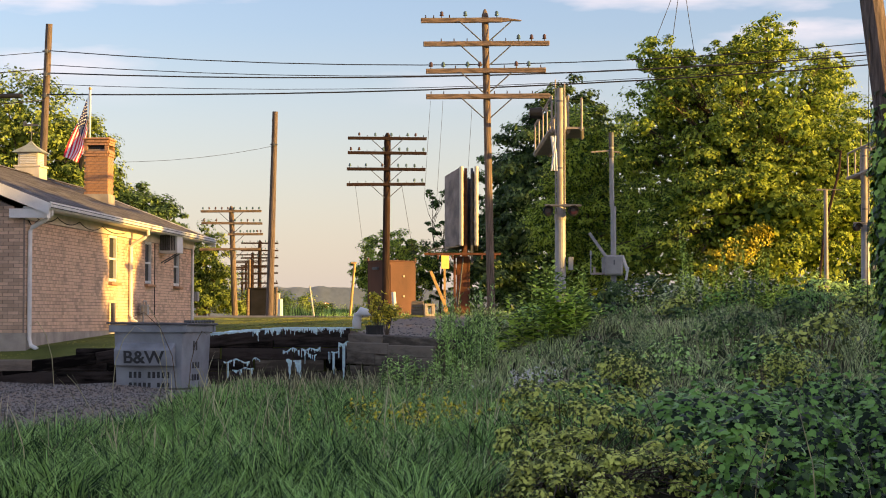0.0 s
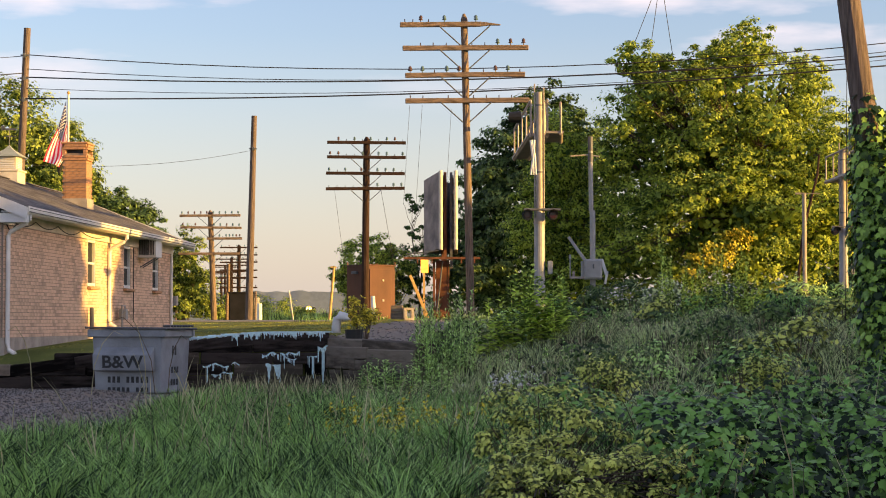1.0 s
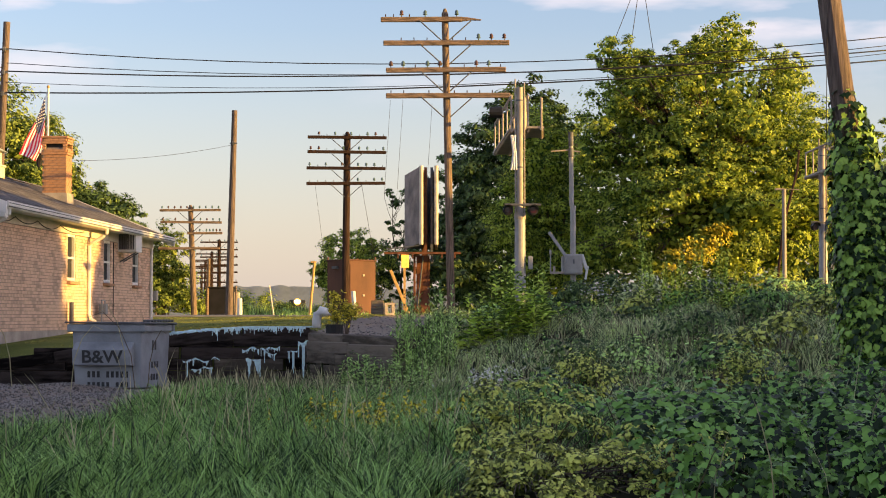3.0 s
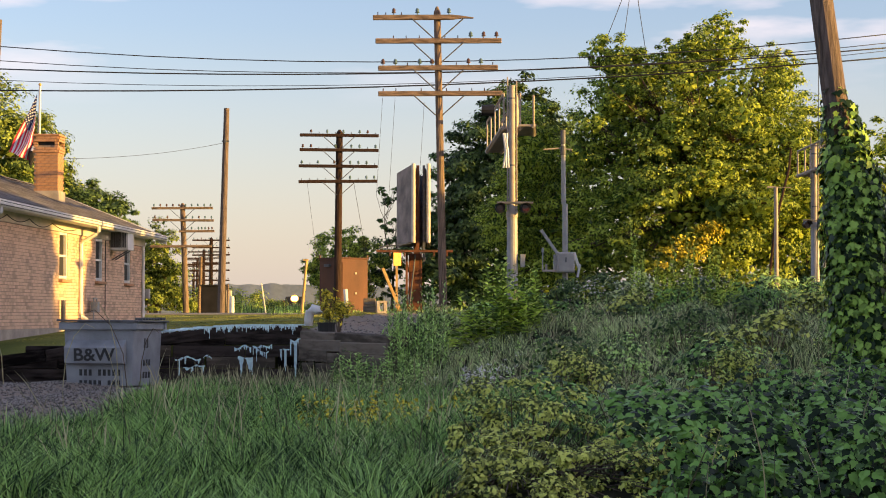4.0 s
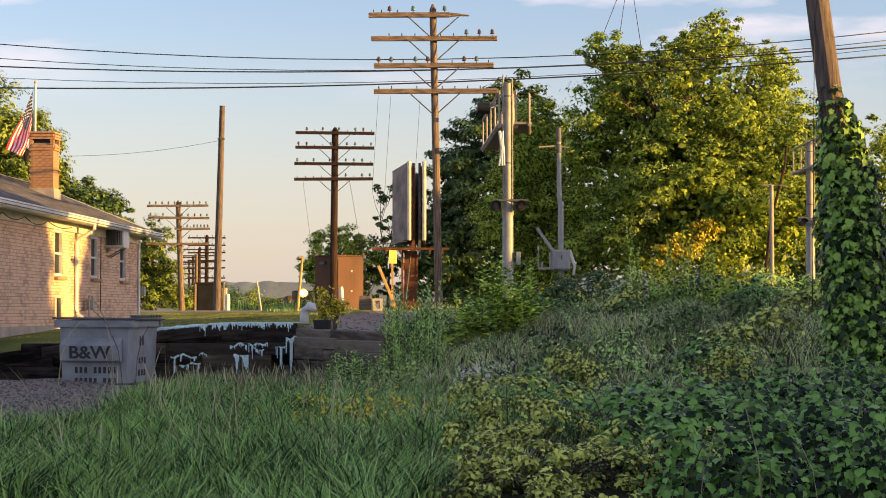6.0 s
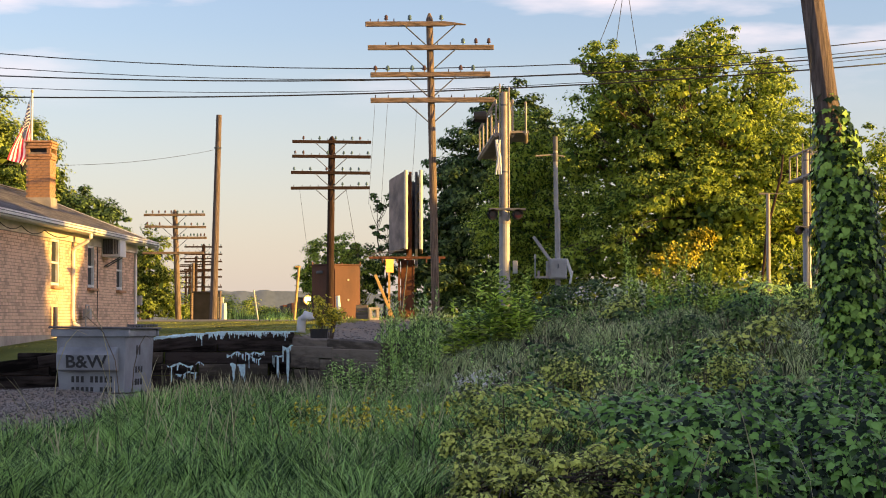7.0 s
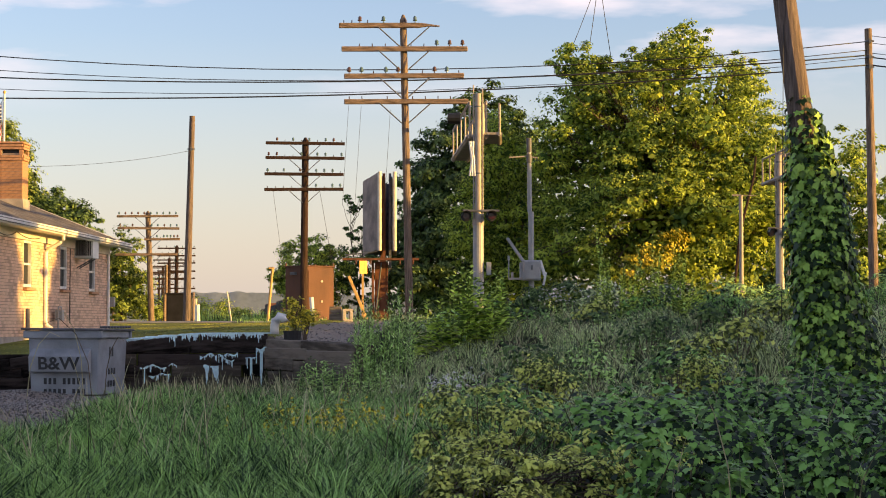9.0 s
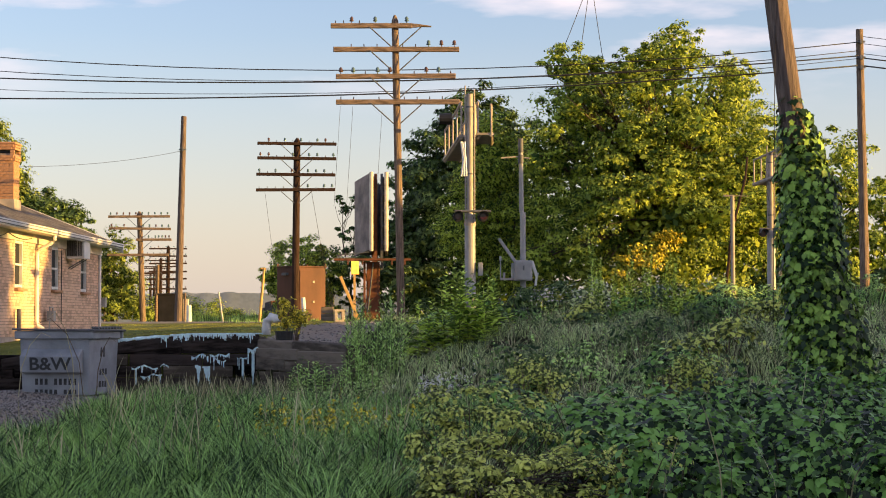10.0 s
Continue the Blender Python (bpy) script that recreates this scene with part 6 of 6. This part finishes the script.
x, y = cut(1.1, 6.8, 11.2, 19.6, 340, vine_zone)
bits = [heap(a, b, R.uniform(0.10, 0.28), R.uniform(0.2, 0.66) + 0.25 * float(smooth(3.3, 4.6, a)), int(R.integers(55, 110))) for a, b in zip(x, y)]
half = len(bits) // 5
for name, group_of, size, shape in (("lobed", bits[:half], 0.072, LOBED), ("broad", bits[half:], 0.058, BROAD)):
    p, nn = np.concatenate([q[0] for q in group_of]), np.concatenate([q[1] for q in group_of])
    stuff("vine_leaves", leaves("vine_leaves", p, nn, size, LEAF_VINE, R, shape, 0.9), name + " green vine leaves heaped over the bank", "vines")
x, y = cut(1.1, 6.6, 11.2, 19.8, 3000, vine_zone)
p = np.stack([x, y, land(x, y) + R.uniform(0.02, 0.14, len(x))], -1)
stuff("vine_leaves", leaves("vine_leaves", p, np.tile([[0.0, -0.4, 0.8]], (len(p), 1)) + R.normal(size=p.shape) * 0.5, 0.06, LEAF_VINE, R, BROAD), "low vine leaves creeping over the soil", "vines")
x, y = cut(1.4, 6.6, 10.4, 19, 110, lambda a, b: a > 1.6)
stuff("dry_stems", blades("dry_stems", x, y, 0.85, 0.012, GRASS_PALE, R, 0.5), "bare pale stems among the vine leaves", "stems")

# ivy on the leaning pole
n = 8200
z = 0.3 + 3.85 * R.uniform(0, 1, n) ** 1.25
wide = np.interp(z, [0.3, 1.2, 2.0, 2.8, 3.4, 3.8, 4.15], [0.62, 0.46, 0.40, 0.34, 0.27, 0.19, 0.10])
ang = R.uniform(0, math.tau, n)
lump = R.integers(0, 260, n)                         # leaves gather in hanging sprays
z = z * 0.25 + 0.75 * z[lump] + R.normal(0, 0.05, n)
ang = ang[lump] + R.normal(0, 0.42, n)
wide = np.interp(z, [0.3, 1.2, 2.0, 2.8, 3.4, 3.8, 4.15], [0.60, 0.44, 0.38, 0.32, 0.26, 0.19, 0.10]) * R.uniform(0.72, 1.22, n)[lump]
rad = 0.10 + (wide - 0.08) * R.uniform(0.35, 1, n) ** 0.5
axis = 5.42 - 0.8 * (z - 0.3) / 6.3 + 0.05 * (z < 3.2) + 0.05 * np.sin(2.2 * z)
p = np.stack([axis + np.cos(ang) * rad, 19.8 + np.sin(ang) * rad, z], -1)
nn = np.stack([np.cos(ang), np.sin(ang), np.full(n, 0.45)], -1) + R.normal(size=(n, 3)) * 0.3
ivy = thing("climbing_vine", pose(0, 0, 0), "thick green vine climbing the leaning utility pole", "vine")
part("foliage", leaves("foliage", p[::2], nn[::2], 0.085, LEAF_IVY, R, LOBED, 0.7), None, ivy)
part("foliage", leaves("foliage", p[1::2], nn[1::2], 0.08, LEAF_IVY, R, BROAD, 0.7), None, ivy)
s = Shape()
for k in range(5):
    a = k * 1.3
    s.path([(5.42 - 0.8 * zz / 6.3 + 0.17 * math.cos(a + zz), 19.8 + 0.17 * math.sin(a + zz), 0.3 + zz) for zz in (0, 0.6, 1.2, 1.9, 2.6, 3.3 + 0.1 * k)], [0.02, 0.018, 0.016, 0.012, 0.01, 0.005], 6)
part("brushwood", s, BARK, ivy)["kind"] = "stuff"

x, y = R.normal(1.2, 0.28, 46), R.normal(25.2, 0.5, 46)
p = np.repeat(np.stack([x, y, land(x, y) + R.uniform(0.2, 0.36, len(x))], -1), 5, 0) + R.normal(size=(len(x) * 5, 3)) * (0.03, 0.03, 0.012)
stuff("blossom", leaves("blossom", p, np.tile([[0, -0.5, 1.0]], (len(p), 1)) + R.normal(size=p.shape) * 0.3, 0.034, BLOSSOM, R), "small white flowers among the bank weeds", "blossom")

# short lawn blades, gravel stones
x, y = cut(-8.5, 0.5, 31.2, 62, 78000, lambda a, b: (a < -1.5 + 0.05 * (b - 31)) & ~((a < -7.2 + 0.0687 * (b - 33)) & (b > 32.6) & (b < 49)))
stuff("grass", blades("grass", x, y, 0.045, 0.036, LAWN_BLADE, R, 0.4), "short mown lawn grass", "grass")
x, y = cut(-9, -2.4, 16.5, 31, 36000, lambda a, b: gravel_zone(a, b) & (b < wall_line(a) - 0.12))
x2, y2 = cut(-1.6, 2.5, 29, 60, 4000, lambda a, b: (b > wall_line(np.minimum(a, -0.05)) + 0.2) & (a > -1.5 + 0.05 * (b - 31)) & (a < -0.1 + 0.07 * (b - 31)))
x, y = np.concatenate([x, x2]), np.concatenate([y, y2])
OCTA = np.array([(1, 0, 0), (-1, 0, 0), (0, 1, 0), (0, -1, 0), (0, 0, 0.7), (0, 0, -0.7)])
sz = R.uniform(0.010, 0.026, len(x))
v = np.stack([x, y, land(x, y) + 0.004], -1)[:, None] + sz[:, None, None] * (OCTA[None] * R.uniform(0.6, 1.3, (len(x), 6, 1)))
tri = np.array([(0, 2, 4), (2, 1, 4), (1, 3, 4), (3, 0, 4), (2, 0, 5), (1, 2, 5), (3, 1, 5), (0, 3, 5)])
STONE = mat("gravel_stones", (0.18, 0.165, 0.155), 0.9, 0.6, 10, 0.2, island=1.0)
stuff("gravel", raw_mesh("gravel", v, (np.arange(len(x))[:, None, None] * 6 + tri[None]).reshape(-1, 3), STONE), "loose dark gravel stones", "gravel")
x, y = cut(-0.2, 2.2, 24, 27, 700, stony)
sz = R.uniform(0.02, 0.05, len(x))
v = np.stack([x, y, land(x, y) + 0.02], -1)[:, None] + sz[:, None, None] * (OCTA[None] * R.uniform(0.6, 1.3, (len(x), 6, 1)))
stuff("stones", raw_mesh("stones", v, (np.arange(len(x))[:, None, None] * 6 + tri[None]).reshape(-1, 3), BLOCK), "pale stones showing through the bank weeds", "stones")

# roadside bushes that half hide the railway
for k, (x, y, w, h) in enumerate(((-11.0, 116, 1.2, 1.9), (-9.6, 118, 1.4, 1.9), (-8.4, 118, 1.1, 1.5), (-7.2, 118, 1.2, 0.95), (-6.0, 117, 1.0, 1.0), (-4.6, 116, 1.2, 1.2), (-12.6, 112, 1.4, 2.0))):
    z = height(x, y)
    shrub("bush", [(x, y, z + h * 0.4, w, 1.0, h * 0.55), (x + 0.5, y, z + h * 0.5, w * 0.5, 0.8, h * 0.6)], 2600, 0.12, LEAF_SUNNY, "green roadside bush beside the railway", "bush", 60 + k)
x, y = scatter(R, 2600, -12, -3.6, 113, 117)
stuff("grass", blades("grass", x, y, 1.15, 0.03, LEAF_WEED, R, 0.25), "tall wispy roadside grass", "grass")
x, y = scatter(R, 1500, -4.5, 3, 62, 72)
stuff("grass", blades("grass", x, y, 0.22, 0.02, GRASS, R, 0.5), "rough grass round the sign", "grass")

# tree row that shades the near ground, beside and behind the camera
for k, (y, top) in enumerate(((38.6, 7.7), (35.9, 7.8), (33.2, 8.1), (26.1, 8.6), (23.5, 8.5), (21.0, 8.2), (18.8, 7.4), (16.8, 6.4), (15.0, 5.9), (12.8, 5.8), (10.6, 6.0), (8.4, 6.6), (6.0, 7.2), (3.4, 7.6), (0.8, 8.0), (-2.0, 8.0), (-5.0, 8.0))):
    x = 27 + 0.6 * (k % 2)
    tree(x, y, [(x, y, top - 1.6, 2.2, 1.7, 1.6), (x, y, top - 3.3, 2.6, 2.3, 2.0), (x + 0.5, y, max(2.6, top - 5.0), 2.7, 2.6, 2.2), (x, y, 1.8, 2.8, 2.4, 1.8)], 3200, 0.6, LEAF_DARK, "leafy tree in the row that shades the bank", 80 + k, 0.22, group="shading trees", lump=0.3, inner=130, reach=0.98, coarse=0.75)

# ---- bricks of the building ----
rngb = random.Random(77)
BX, BH = 0.2032, 0.0677
full = Shape().box((0, 0, 0), (0.05, 0.193, 0.058)).mesh("brick", BRICK)
rest = Shape()
count = 0
for row in range(31):
    z = Z_BRICK + 0.034 + row * BH
    y = -BX / 2 if row % 2 else 0.0
    while y < LEN:
        a, b = max(y, 0.0) + 0.005, min(y + BX, LEN) - 0.005
        y += BX
        spans = [(a, b)]
        for y0, y1, z0, z1 in OPEN:
            if z0 - 0.03 < z < z1:
                spans = [q for s0, s1 in spans for q in ((s0, min(s1, y0)), (max(s0, y1), s1)) if q[1] - q[0] > 0.03]
        for s0, s1 in spans:
            if abs(s1 - s0 - 0.193) < 0.006 and 0.3 < s0 < 2.4 and 1.6 < z < 3.4 and count < 300:
                o = part("brick", full, None, wall_side)
                o.matrix_basis = pose(-0.016 + rngb.uniform(-0.002, 0.002), (s0 + s1) / 2, z, 0, 0, rngb.uniform(-0.4, 0.4))
                count += 1
            else:
                rest.box((-0.016 + rngb.uniform(-0.002, 0.002), (s0 + s1) / 2, z), (0.05, s1 - s0, 0.058))
o = part("bricks", rest, BRICK, wall_side)
o["kind"] = "stuff"
front = Shape()
for row in range(52):
    z = Z_BRICK + 0.034 + row * BH
    x = -0.02 + (BX / 2 if row % 2 else 0)
    while x > -2.6:
        a = min(x, -0.045)
        if z > 3.58 + 0.4 * max(0.0, -a):
            x -= BX
            continue
        front.box(((a + x - BX) / 2 + 0.005, 0.014 + rngb.uniform(-0.002, 0.002), z), (a - x + BX - 0.01, 0.05, 0.058))
        x -= BX
o = part("bricks", front, BRICK, gable_wall)
o["kind"] = "stuff"


def motions():
    for k, w in enumerate([loco] + wagons):
        back = 0.0 if k == 0 else 20.6 + 16.6 * (k - 1)
        rows = []
        for t in (0.0, 2.5, 5.0, 7.5, 10.0):
            p = TRACK0 + RUN * t - way * back
            rows.append((t, pose(p.x, p.y, 0, 0, 0, 5.33)))
        walk(w, rows)
    sway = [(0, 4, 0), (1, 24, -2), (2, 12, 0), (3, 14, 1), (4.5, -8, 5), (5.5, 2, 4), (7, 34, -2), (8, 36, -1), (9, 20, 0), (10, 12, 1)]
    walk(flag, [(t, pose(*FLAG_POSE, 0, ry, rz)) for t, rz, ry in sway])


motions()
